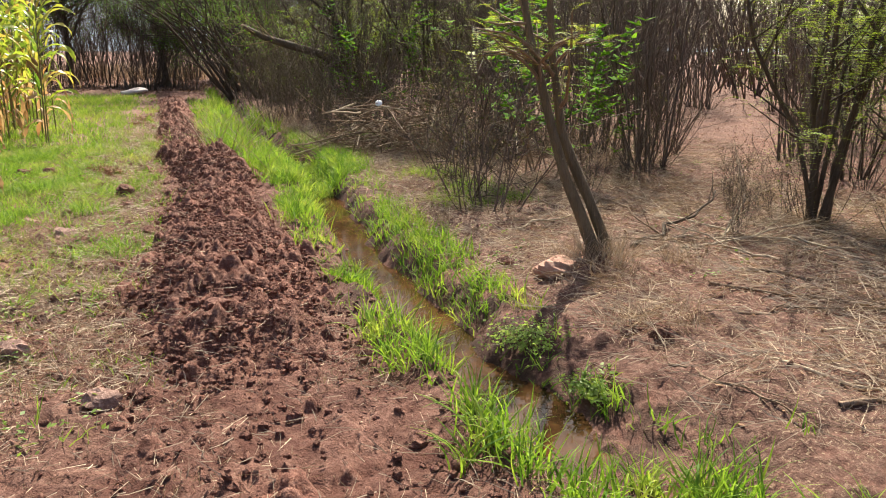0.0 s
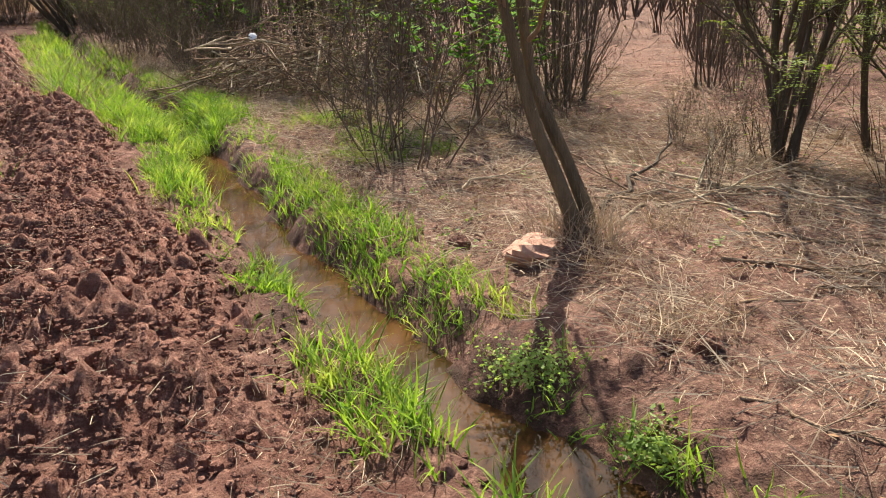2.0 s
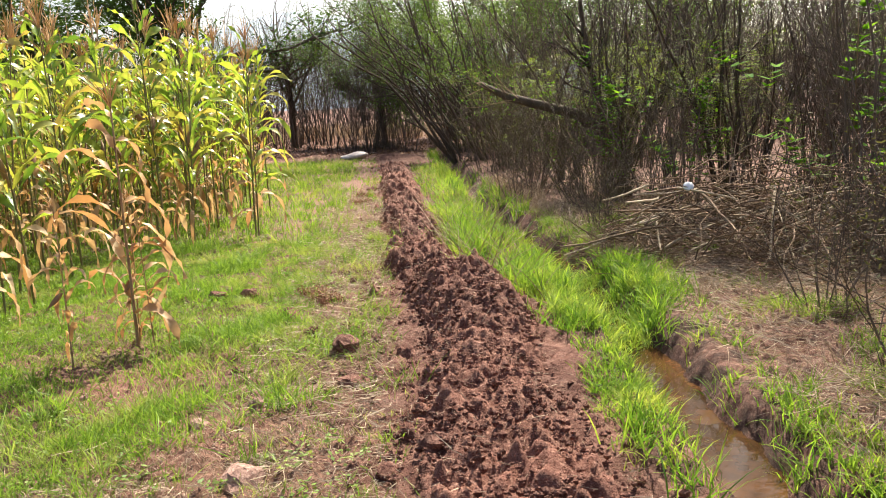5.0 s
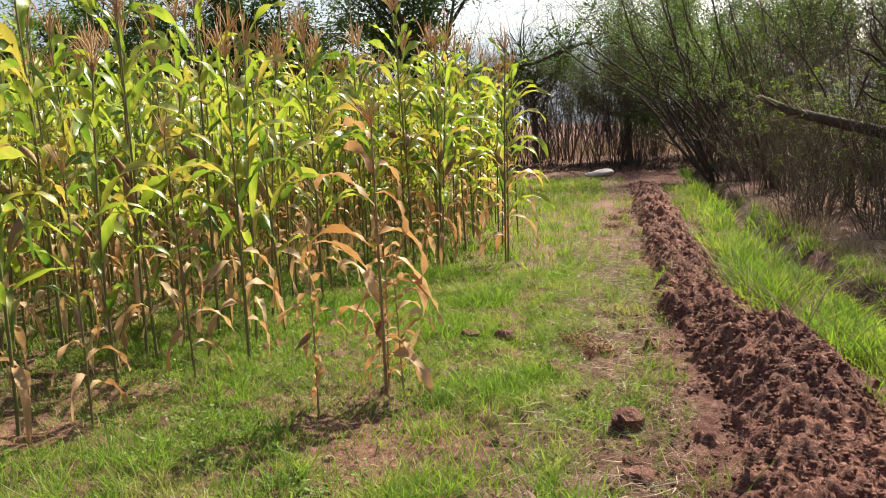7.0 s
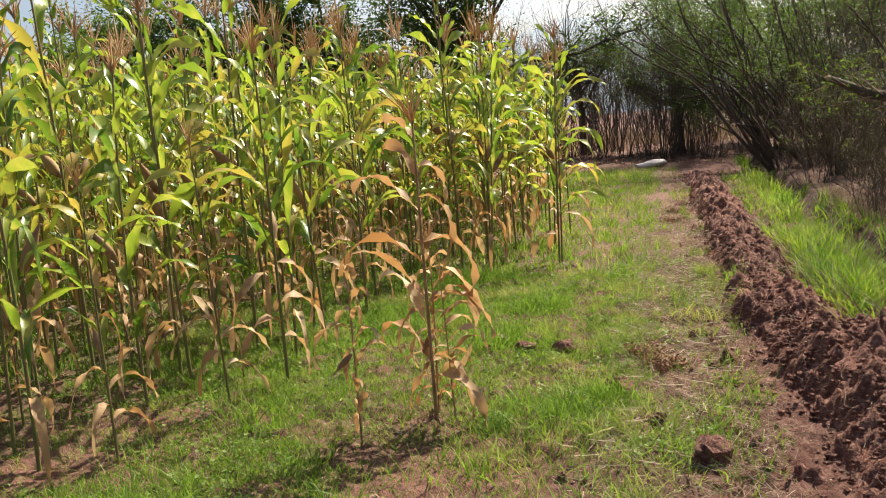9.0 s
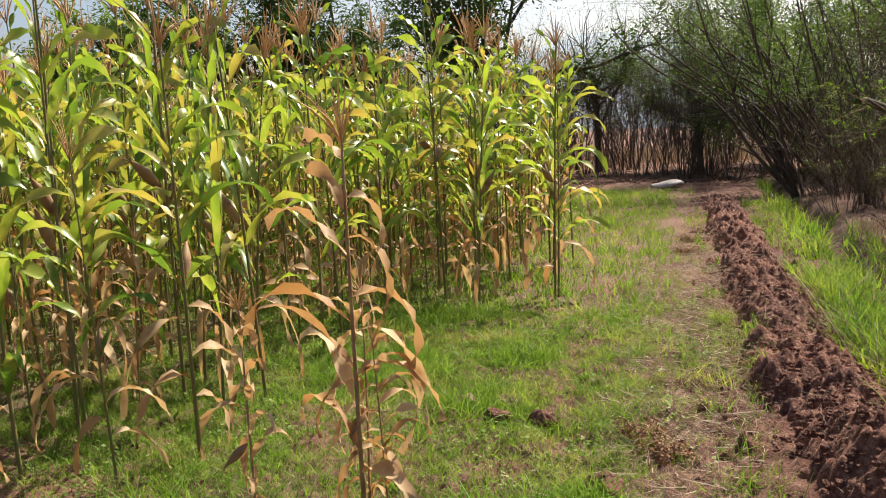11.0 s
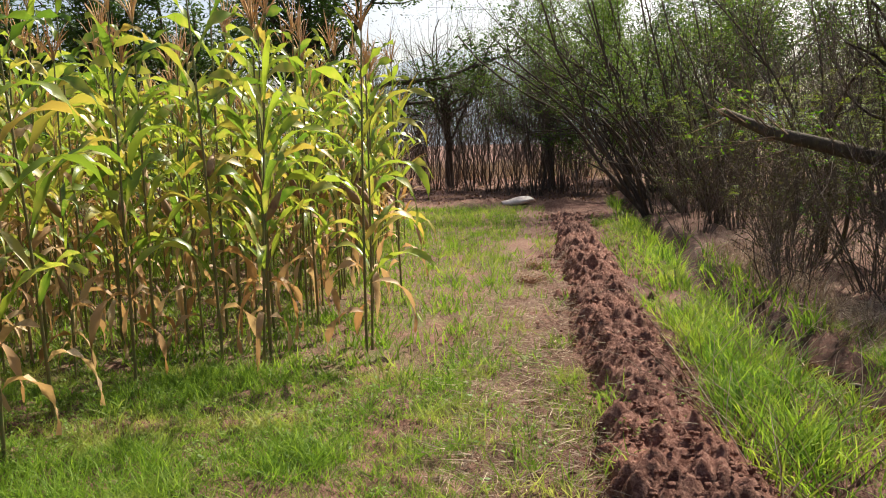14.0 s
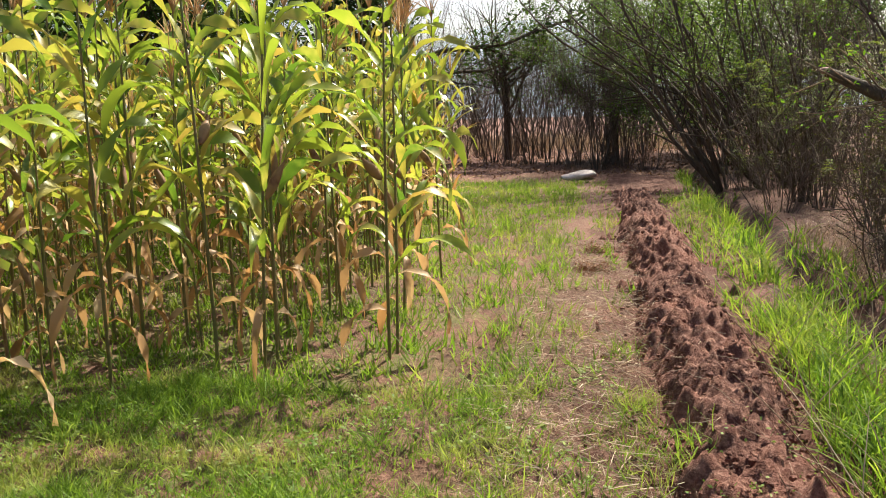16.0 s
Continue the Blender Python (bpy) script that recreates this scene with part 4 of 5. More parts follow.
def bush_model(seed, stems, tall, splay, radius, bark_mat, shoots, leaf=None, leaf_per=0, leaf_size=(0.008, 0.02), lean=(0, 0), twig_len=0.7, words="", name="bush", cat="bush", group="bare bushes", leaf_above=-1.0):
    """A clump of stems from one stool, with side shoots and, where given, leaves."""
    r = np.random.default_rng(seed)
    root = thing(name, words, cat, group)
    twigs, crown, tips = Shape(), Shape(), []
    for k in range(stems):
        a = r.uniform(0, 6.28)
        o = splay * r.uniform(0.2, 1.0)
        way = np.array((math.cos(a) * o + lean[0], math.sin(a) * o + lean[1], 1.0))
        base = np.array((math.cos(a), math.sin(a), 0)) * r.uniform(0.02, 0.24) - (0, 0, 0.05)
        p, rad = wander(r, base, way, tall * r.uniform(0.65, 1.1), radius * r.uniform(0.55, 1.1), 8, 0.13 if "tree" in name else 0.10, 0.04)
        sh = Shape()
        sh.tube(p, rad, 6)
        part("stem", sh, bark_mat, root)
        for q, qr in side_shoots(r, p, rad, shoots, twig_len, frm=0.2, seg=3):
            twigs.tube(q, np.maximum(qr, 0.0035), 3)
            tips.extend((q[-1], q[1]))
            for q2, qr2 in side_shoots(r, q, qr, 1, twig_len * 0.6, 0.9, 0.2, seg=2):
                twigs.tube(q2, np.maximum(qr2, 0.0022), 3)
                tips.extend((q2[-1], q2[1]))
    for k in range(16):
        a = r.uniform(0, 6.28)
        q, qr = wander(r, (math.cos(a) * 0.2, math.sin(a) * 0.2, -0.02), (math.cos(a) * 0.5, math.sin(a) * 0.5, 1), tall * r.uniform(0.06, 0.2), 0.006, 2, 0.2)
        twigs.tube(q, qr, 3)
        tips.append(q[1])
    tagged(part("brushwood", twigs, bark_mat, root), kind="stuff")
    if leaf and leaf_per:
        high = [t for t in tips if t[2] > leaf_above]
        sprays(crown, r, high if leaf_per > 2 else high[::2], leaf_per, 0.09, leaf_size)
        if name == "dark_tree":
            fronds(crown, r, [t for t in tips if 0.4 < t[2] < 2.7], 4, 0.32, 0.026, 0.9)
        tagged(part("foliage", crown, leaf, root), kind="stuff")
    return root


def place_model(model, spots_):
    """Puts the model at the first spot and copies at the others: x, y, turn, scale."""
    for k, (x, y, turn, sc) in enumerate(spots_):
        m = Matrix.Translation((x, y, float(land(np.array(x), np.array(y))))) @ Matrix.Rotation(turn, 4, "Z") @ Matrix.Diagonal((sc, sc, sc, 1))
        if k == 0:
            model.matrix_basis = m
        else:
            copy_thing(model, m)


# the two-stemmed thorn tree beside the ditch
r = np.random.default_rng(5)
thorn = thing("thorn_tree", "slender two-stemmed thorn tree leaning over the ditch bank", "tree", at=(-0.11, 5.25, 0.14))
leaves, twigs = Shape(), Shape()
for p, rad in ((((-0.06, 0.0, -0.12), (-0.09, 0, 0.14), (-0.18, 0, 0.36), (-0.27, 0, 0.56), (-0.36, 0.0, 0.84), (-0.44, 0.0, 1.14), (-0.52, 0.01, 1.42), (-0.60, 0.03, 1.8), (-0.70, 0.06, 2.3)), 0.046),
               (((0.04, 0.05, -0.12), (-0.01, 0.05, 0.16), (-0.12, 0.06, 0.42), (-0.235, 0.07, 0.66), (-0.315, 0.07, 0.86), (-0.355, 0.07, 1.12), (-0.39, 0.07, 1.34), (-0.42, 0.08, 1.75), (-0.46, 0.1, 2.4)), 0.042)):
    p = np.array(p)
    rd = np.linspace(rad, rad * 0.42, len(p)) * (1 + r.uniform(-0.07, 0.07, len(p)))
    rd[0] *= 1.5
    sh = Shape()
    sh.tube(p, rd, 10)
    part("trunk", sh, M_BARK_OLIVE, thorn)
    for q, qr in side_shoots(r, p, rd, 7, 0.6, 1.2, 0.55, -0.02, 5):
        sh = Shape()
        sh.tube(q, qr, 5)
        part("branch", sh, M_BARK_TAN, thorn)
        fronds(leaves, r, list(q[2:]), 2, 0.15, 0.014)
    for q, qr in side_shoots(r, p, rd * 0.3, 14, 0.06, 1.4, 0.1, 0, 2):
        twigs.tube(q, np.maximum(qr * 0.3, 0.0015), 3)
tagged(part("thorn", twigs, M_PALE, thorn), kind="stuff")
for k in range(9):
    a = r.uniform(0, 6.28)
    end = np.array((-0.46, -0.1, 1.42)) + (math.cos(a) * 0.45, math.sin(a) * 0.35, r.normal(0, 0.07))
    p = np.array(((-0.44, 0.0, 1.12), (-0.46, -0.05, 1.28), (end + (-0.46, -0.05, 1.36)) / 2, end))
    sh = Shape()
    sh.tube(p, [0.012, 0.009, 0.006, 0.003], 5)
    part("branch", sh, M_BARK_TAN, thorn)
    fronds(leaves, r, [p[2], p[3]], 3, 0.19, 0.016)
part("foliage", leaves, M_YFEATHER, thorn, "yellow-green feathery leaves")
stub = Shape()
for k in range(40):
    a = r.uniform(0, 6.28)
    p, rd = wander(r, (math.cos(a) * 0.1, math.sin(a) * 0.1 - 0.05, -0.02), (math.cos(a) * 0.5, math.sin(a) * 0.5, 1), r.uniform(0.12, 0.35), 0.003, 3, 0.2)
    stub.tube(p, rd, 3)
tagged(part("dry_shoot", stub, M_PALE, thorn), kind="stuff")

# model bushes
# High leaves on bare_a and bare_b are added, mostly out of view, for shade.
bare_a = bush_model(31, 12, 4.6, 0.26, 0.015, M_BARK_RED, 11, M_DULL, 5, (0.014, 0.03), leaf_above=2.9, words="clump of bare reddish-brown upright stems in the thicket")
bare_b = bush_model(32, 8, 5.2, 0.34, 0.022, M_BARK, 13, M_FEATHER, 6, (0.014, 0.032), leaf_above=3.1, twig_len=0.9, words="clump of dark bare crooked stems in the thicket")
bare_c = bush_model(33, 11, 3.6, 0.34, 0.012, M_BARK_RED, 11, M_FEATHER, 1, (0.008, 0.018), words="thin-stemmed dry bush with a few green leaves in the thicket")
twiggy = bush_model(34, 10, 1.3, 0.5, 0.0075, M_BARK_RED, 9, M_DULL, 3, (0.010, 0.022), twig_len=0.45, words="low dry twiggy shrub with sparse olive leaves on the bank", name="shrub", cat="shrub", group="low shrubs")
leaning = bush_model(35, 6, 6.2, 0.5, 0.055, M_BARK, 11, M_FEATHER, 20, (0.018, 0.042), lean=(-0.38, -0.05), twig_len=1.4, leaf_above=2.3, words="dark multi-stemmed tree leaning over the path with fine green foliage", name="leaning_tree", cat="tree", group="leaning trees")
thick = bush_model(36, 7, 4.6, 0.25, 0.045, M_BARK, 14, M_THORNLEAF, 3, (0.010, 0.022), twig_len=1.0, words="dark multi-stemmed thorn tree with drooping feathery green leaves", name="dark_tree", cat="tree", group="dark trees")

q = np.random.default_rng(21)
bank_side = []
for k in range(27):
    x, y = (float(v) for v in xy(15.5 + 11.5 * ((k * 0.618) % 1), q.uniform(2.2, 3.2) if k < 18 else q.uniform(2.9, 4.6)))
    bank_side.append((x, y, q.uniform(0, 6.28), q.uniform(0.7, 1.2)))
place_model(twiggy, [(-1.23, 7.25, 0.3, 1.2), (0.35, 10.6, 0.4, 0.6), (2.45, 11.5, 1.9, 0.7), (0.1, 9.3, 2.9, 0.5), (2.5, 9.4, 0.7, 0.6), (0.6, 13.4, 4.2, 0.7), (2.7, 13.6, 1.1, 0.8), (1.0, 8.1, 2.2, 0.35), (-0.4, 8.4, 5.1, 0.5), (-1.55, 7.9, 2.0, 0.9), (-4.9, 12.9, 1.0, 0.75), (-6.85, 15.06, 2.5, 0.9), (-7.0, 16.3, 0.2, 0.9), (-5.6, 15.8, 3.7, 1.0), (1.7, 4.3, 1, 0.45),
                     (-7.9, 18.9, 4.4, 0.9), (0.9, 6.6, 2.2, 0.3), (-4.4, 11.9, 5.0, 0.6), (-1.75, 14.9, 0.9, 1.0), (1.3, 7.4, 3.3, 0.4), (-2.1, 9.3, 1.6, 0.8), (-3.9, 12.6, 2.6, 0.9)] + bank_side[:9])
place_model(thick, [(1.62, 7.45, 0.4, 0.9), (2.15, 6.6, 2.7, 0.8), (-3.6, 14.6, 4.1, 1.0), (-5.9, 17.5, 1.2, 1.05), (3.4, 8.8, 5.2, 1.0), (2.55, 7.7, 1.7, 0.9), (2.9, 6.5, 3.6, 0.85)] + [(x, y, t, 1.0) for x, y, t, _ in bank_side[18:21]])
place_model(leaning, [(-12.1, 23.9, 0.55, 1.0), (-11.45, 24.4, 0.75, 0.95), (-11.3, 25.6, 0.6, 1.05), (-13.6, 27.4, 0.4, 1.0), (-12.4, 29.5, 0.8, 1.1)])

# the thicket: bushes thicken away from the ditch, with a lane of bare ground through it
def thicket_spots(count, area_s, area_w, gap, seed):
    q = np.random.default_rng(seed)
    got = []
    for _ in range(count * 12):
        s, w = q.uniform(*area_s), q.uniform(*area_w)
        x, y = (float(v) for v in xy(s, w))
        lane = abs(x - (1.0 + 0.08 * (y - 8))) < 0.9 and y < 21
        open_ = w < (3.0 if s > 15 else 3.9) + 0.9 * math.sin(s * 0.7) or (y < 9.5 and x > -1.5) or (y < 11.3 and -3.6 < x < 0.2)
        if lane or open_ or any(math.hypot(x - a, y - b) < gap for a, b, *_ in got):
            continue
        got.append((x, y, q.uniform(0, 6.28), q.uniform(0.8, 1.2)))
        if len(got) >= count:
            break
    return got

near = thicket_spots(150, (5, 36), (2.6, 15), 0.6, 3)
near += [(-0.35, 12.1, 0.3, 1.0), (0.1, 11.7, 1.9, 0.9), (0.45, 11.9, 3.9, 0.95), (2.2, 11.9, 1.0, 1.0), (2.6, 10.4, 2.2, 1.0), (0.3, 15.5, 2.8, 1.0), (2.9, 14.5, 4.0, 1.0)]
place_model(bare_a, near[0::3])
place_model(bare_b, near[1::3])
place_model(bare_c, near[2::3])

# the hedge line that closes the clearing, beyond the sack
q = np.random.default_rng(9)
hedge = []
for k in range(80):
    s, w = q.uniform(33, 46), q.uniform(-24, 6)
    x, y = (float(v) for v in xy(s, w))
    hedge.append((x, y, q.uniform(0, 6.28), q.uniform(1.0, 1.5)))
for k, h in enumerate(hedge):
    m = Matrix.Translation((h[0], h[1], float(land(np.array(h[0]), np.array(h[1]))))) @ Matrix.Rotation(h[2], 4, "Z") @ Matrix.Diagonal((h[3],) * 3 + (1,))
    copy_thing((bare_b, bare_a, bare_b, bare_c)[k % 4], m)


# bright broad-leaved saplings and leafy shoots in the thicket
def sapling(seed, tall, words):
    r = np.random.default_rng(seed)
    root = thing("sapling", words, "sapling", "green saplings")
    leaves = Shape()
    for k in range(4):
        p, rad = wander(r, (r.normal(0, .05), r.normal(0, .05), -0.03), (r.normal(0, .2), r.normal(0, .2), 1), tall * r.uniform(0.7, 1.05), 0.012, 7, 0.08)
        sh = Shape()
        sh.tube(p, rad, 5)
        part("stem", sh, M_BARK_TAN, root)
        for q, qr in side_shoots(r, p, rad, 9, 0.4, 1.1, 0.15, 0.05, 4):
            sh.tube(q, qr, 4)
            for c in q[1:]:
                n = 3
                a = r.uniform(0, 6.28, n)
                way = np.stack((np.cos(a), np.sin(a), np.zeros(n)), 1)
                leaves.strips(np.tile(c, (n, 1)), way, unit(way + (0, 0, 0.4)), r.uniform(0.08, 0.16, n), r.uniform(0.035, 0.065, n), r.uniform(0.2, 1.2, n), 3)
    part("foliage", leaves, M_BROAD, root, "bright green sunlit leaves")
    return root


sap = sapling(41, 2.0, "young tree with bright green broad leaves in the thicket")
place_model(sap, [(-1.1, 9.5, 0.2, 1.1), (-0.7, 9.2, 2.0, 0.9), (-3.9, 14.2, 4.0, 0.95), (-5.6, 15.9, 1.2, 1.0), (-2.0, 12.6, 3.1, 1.1), (-0.2, 10.6, 5.0, 0.7), (-7.2, 18.2, 2.5, 0.8)])

# brush pile of cut branches
r = np.random.default_rng(77)
pile = thing("brush_pile", "heap of cut dry branches and twigs with pale ends", "brush pile", at=(-2.7, 11.35, 0.05))
heap = Shape()
for k in range(900):
    a, d = r.uniform(0, 6.28), r.random() ** 0.6
    x, y = math.cos(a) * d * 1.9, math.sin(a) * d * 1.1
    top = 1.05 * (1 - d * d)
    p, rad = wander(r, (x, y, r.uniform(0, top)), r.normal(0, 1, 3) * (1, 1, 0.35), r.uniform(0.3, 1.0), r.uniform(0.005, 0.012), 4, 0.2)
    p[:, 2] = np.maximum(p[:, 2], 0.01)
    heap.tube(p, rad, 3)
tagged(part("brushwood", heap, M_BARK_TAN, pile), kind="stuff")
for k in range(70):
    x, y = r.uniform(-1.3, 1.3), r.uniform(-0.9, 0.0)
    p, rad = wander(r, (x, y + 0.45, r.uniform(0.12, 0.75)), (r.normal(-0.3, 0.8), -0.5 + r.normal(0, 0.3), -abs(r.normal(0.25, 0.18))), r.uniform(0.5, 1.1), r.uniform(0.007, 0.016), 4, 0.06, 0, 0.6)
    p[:, 2] = np.maximum(p[:, 2], 0.02)
    sh = Shape()
    sh.tube(p, rad, 5)
    part("cut_branch", sh, M_PALE if k % 3 else M_BARK_TAN, pile)
dry_leaf = Shape()
sprays(dry_leaf, r, np.stack((r.uniform(-1.3, 1.3, 260), r.uniform(-0.7, 0.7, 260), r.uniform(0.1, 0.75, 260)), 1), 5, 0.06, (0.008, 0.02))
part("dead_leaves", dry_leaf, M_DULL, pile)

# fallen branches and roots on the bare ground
def fallen(x0, y0, x1, y1, radius, seed, material=M_BARK_TAN, words="fallen dry branch lying on the ground", rise=0.05, shoots=4):
    r = np.random.default_rng(seed)
    t = np.linspace(0, 1, 9)[:, None]
    p = np.concatenate((np.array((x0, y0)) + t * np.array((x1 - x0, y1 - y0)) + r.normal(0, 0.03, (9, 2)), np.zeros((9, 1))), 1)
    p[:, 2] = surface(p[:, 0], p[:, 1]) + radius * 0.6 + rise * np.linspace(0, 1, 9) ** 2
    root = thing("fallen_branch", words, "branch", "fallen branches")
    sh = Shape()
    sh.tube(p, np.linspace(radius, radius * 0.35, 9), 6)
    part("limb", sh, material, root)
    if shoots:
        for q, qr in side_shoots(r, p, np.linspace(radius, radius * 0.4, 9), shoots, 0.5, 0.6, 0.2, 0.0, 4):
            q[:, 2] = np.maximum(q[:, 2], surface(q[:, 0], q[:, 1]) + 0.01)
            tw = Shape()
            tw.tube(q, qr, 4)
            part("twig", tw, material, root)


for k, row in enumerate(((0.05, 6.1, 0.85, 7.5, 0.014, M_BARK, 0.22), (0.3, 7.4, 1.7, 5.9, 0.010, M_PALE, 0.03), (0.0, 6.6, 1.0, 6.2, 0.008, M_PALE, 0.08), (0.7, 5.6, 1.9, 5.3, 0.011, M_BARK_TAN, 0.02),
                           (0.9, 6.8, 1.6, 6.0, 0.010, M_PALE, 0.1), (0.5, 5.15, 1.6, 4.9, 0.009, M_BARK_TAN, 0.02), (0.9, 3.4, 1.6, 3.7, 0.010, M_BARK_TAN, 0.02), (0.25, 3.7, 0.8, 3.2, 0.006, M_BARK_TAN, 0.02),
                           (1.0, 4.4, 1.9, 4.6, 0.008, M_PALE, 0.03), (0.75, 6.5, 0.95, 7.0, 0.012, M_PALE, 0.3), (-1.6, 8.0, -1.3, 7.4, 0.012, M_BARK, 0.25), (-5.6, 12.7, -6.6, 13.4, 0.006, M_PALE, 0.2), (0.15, 5.9, 1.5, 6.9, 0.009, M_PALE, 0.12), (0.6, 6.0, -0.1, 7.0, 0.009, M_BARK_TAN, 0.2),
                           (1.1, 5.9, 0.35, 6.5, 0.008, M_PALE, 0.15), (0.4, 4.6, 1.9, 5.0, 0.007, M_BARK_TAN, 0.04), (0.6, 3.9, 1.7, 3.3, 0.007, M_PALE, 0.04), (-0.3, 6.4, 0.5, 6.0, 0.008, M_BARK_TAN, 0.1), (-0.9, 6.5, -0.2, 7.1, 0.008, M_PALE, 0.1))):
    fallen(*row[:4], row[4] * 1.4, 500 + k, row[5], rise=row[6], shoots=6)

# the thick limb that reaches in over the ditch
r = np.random.default_rng(88)
limb_tree = thing("crooked_tree", "dark crooked tree with a thick broken limb over the ditch", "tree", at=(-5.6, 16.3, 0.05))
for base, way, ln, rad in (((0, 0, -0.1), (-0.1, 0.1, 1), 3.6, 0.10), ((0.1, 0.1, -0.1), (0.25, 0.2, 1), 3.4, 0.07)):
    p, rd = wander(r, base, way, ln, rad, 9, 0.10)
    sh = Shape()
    sh.tube(p, rd, 10)
    part("trunk", sh, M_BARK, limb_tree)
    tw = Shape()
    for q, qr in side_shoots(r, p, rd, 9, 1.2, 0.9, 0.35, 0.03, 5):
        tw.tube(q, qr, 5)
    tagged(part("brushwood", tw, M_BARK, limb_tree), kind="stuff")
p = np.array(((-0.05, 0, 0.95), (-0.5, -0.4, 1.38), (-1.1, -0.75, 1.57), (-1.55, -0.8, 1.70), (-2.0, -0.8, 1.92)))
sh = Shape()
sh.tube(p, [0.10, 0.09, 0.075, 0.065, 0.045], 9)
part("limb", sh, M_BARK, limb_tree, "thick dark limb with a broken pale end")
sh = Shape()
sh.tube(np.array(((-1.98, -0.8, 1.91), (-2.03, -0.8, 1.935), (-2.07, -0.8, 1.95))), [0.047, 0.036, 0.012], 9)
part("broken_end", sh, M_STONE, limb_tree, "torn reddish wood at the end of the limb")
tw, lv = Shape(), Shape()
tipl = []
for q, qr in side_shoots(r, p, np.full(5, 0.02), 16, 0.9, 0.9, 0.1, 0.03, 5):
    tw.tube(q, qr, 4)
    tipl.extend(q[2:])
part("brushwood", tw, M_BARK_TAN, limb_tree)
sprays(lv, r, tipl, 4, 0.06, (0.015, 0.035))
part("foliage", lv, M_BROAD, limb_tree)

# tall grass stalks by the path
seedy = Shape()
q = np.random.default_rng(12)
for _ in range(110):
    s, w = q.uniform(9.5, 14.5), q.uniform(0.45, 1.25)
    x, y = (float(v) for v in xy(s, w))
    a = q.uniform(0, 6.28)
    p, rad = wander(q, (x, y, float(surface(np.array(x), np.array(y))) - 0.02), (math.cos(a) * 0.6, math.sin(a) * 0.6, 1), q.uniform(0.4, 0.9), 0.0042, 6, 0.05, -0.10)
    seedy.tube(p, rad, 3)
single("grass_stalks", seedy, M_STRAW, "long pale seeding grass stalks arching over the bank", "grass", kind="stuff")

# a round-leaved herb in the water and a few broad seedlings
def herb(x, y, size, seed, material=M_WEED, words="mound of small pale green leaves at the water's edge"):
    r = np.random.default_rng(seed)
    root = thing("herb", words, "herb", "herbs", at=(x, y, float(land(np.array(x), np.array(y)))))
    sh = Shape()
    n = 900
    d = unit(r.normal(0, 1, (n, 3)))
    d[:, 2] = np.abs(d[:, 2])
    p = d * size * (0.35 + 0.75 * r.random((n, 1))) * (1.1, 0.95, 0.6) * (1 + 0.35 * np.sin(5 * np.arctan2(d[:, 1:2], d[:, :1]) + seed))
    a = unit(r.normal(0, 1, (n, 3)) * (1, 1, .4))
    s = r.uniform(0.006, 0.014, n)[:, None]
    sh.chips(p, a * s, unit(np.cross(a, d + r.normal(0, .4, (n, 3)))) * s)
    tagged(part("foliage", sh, material, root), kind="stuff")
    st = Shape()
    for k in range(30):
        st.tube(np.array(((0, 0, -0.15), p[k] * 0.5, p[k] * 0.95)), [0.003, 0.002, 0.001], 3)
    tagged(part("stems", st, M_STALK, root), kind="stuff")


herb(-0.46, 4.02, 0.2, 1, M_HERB)
herb(-0.08, 3.55, 0.14, 2)
herb(-6.1, 6.95, 0.09, 3)
herb(-6.4, 10.85, 0.3, 4, words="low mound of small-leaved weed on the soil bank")
herb(-6.15, 10.3, 0.2, 5, words="low mound of small-leaved weed on the soil bank")
for x, y, r_, k in ((-6.1, 8.45, 0.16, 6), (-5.85, 8.3, 0.12, 7), (-9.55, 14.55, 0.2, 8), (-10.1, 15.6, 0.2, 9)):
    herb(x, y, r_, k, M_LITTER, "withered brown weed beside the path")

# white sack and lid
sk = Shape()
t, ph = np.meshgrid(np.linspace(0, 1, 12), np.arange(14) * 2 * math.pi / 14, indexing="ij")
rr = np.sin(math.pi * np.clip(t * 0.94 + 0.03, 0, 1)) ** 0.4
bumpy = 1 + 0.25 * vnoise(t * 5, ph * 1.2, 4)
v = np.stack((t * 0.85 - 0.42, np.cos(ph) * 0.26 * rr * bumpy, 0.07 + np.sin(ph) * 0.11 * rr * bumpy + 0.14 * t ** 2 * rr), -1)
i, j = np.meshgrid(np.arange(11), np.arange(14), indexing="ij")
sk.add(v, np.stack((i * 14 + j, i * 14 + (j + 1) % 14, (i + 1) * 14 + (j + 1) % 14, (i + 1) * 14 + j), -1))
sack = single("sack", sk, M_SACK, "dirty white woven plastic sack lying on the grass", "sack")
sack.location, sack.rotation_euler = (-16.1, 24.5, float(land(np.array(-16.1), np.array(24.5)))), (0, 0, 0.75)
lid = Shape()
ph = np.linspace(0, 2 * math.pi, 25)[:-1]
prof = ((0.0001, 0.012), (0.043, 0.012), (0.049, 0.006), (0.049, -0.006), (0.045, -0.006), (0.041, 0.004), (0.0001, 0.004))
v = np.array([[(rr_ * math.cos(a), rr_ * math.sin(a), zz) for a in ph] for rr_, zz in prof])
i, j = np.meshgrid(np.arange(6), np.arange(24), indexing="ij")
lid.add(v, np.stack((i * 24 + j, (i + 1) * 24 + j, (i + 1) * 24 + (j + 1) % 24, i * 24 + (j + 1) % 24), -1))
cap = single("plastic_lid", lid, M_WHITE, "round white plastic lid caught in the brush pile", "lid")
cap.location, cap.rotation_euler = (-3.39, 10.9, 0.80), (0.9, 0.1, 0.2)


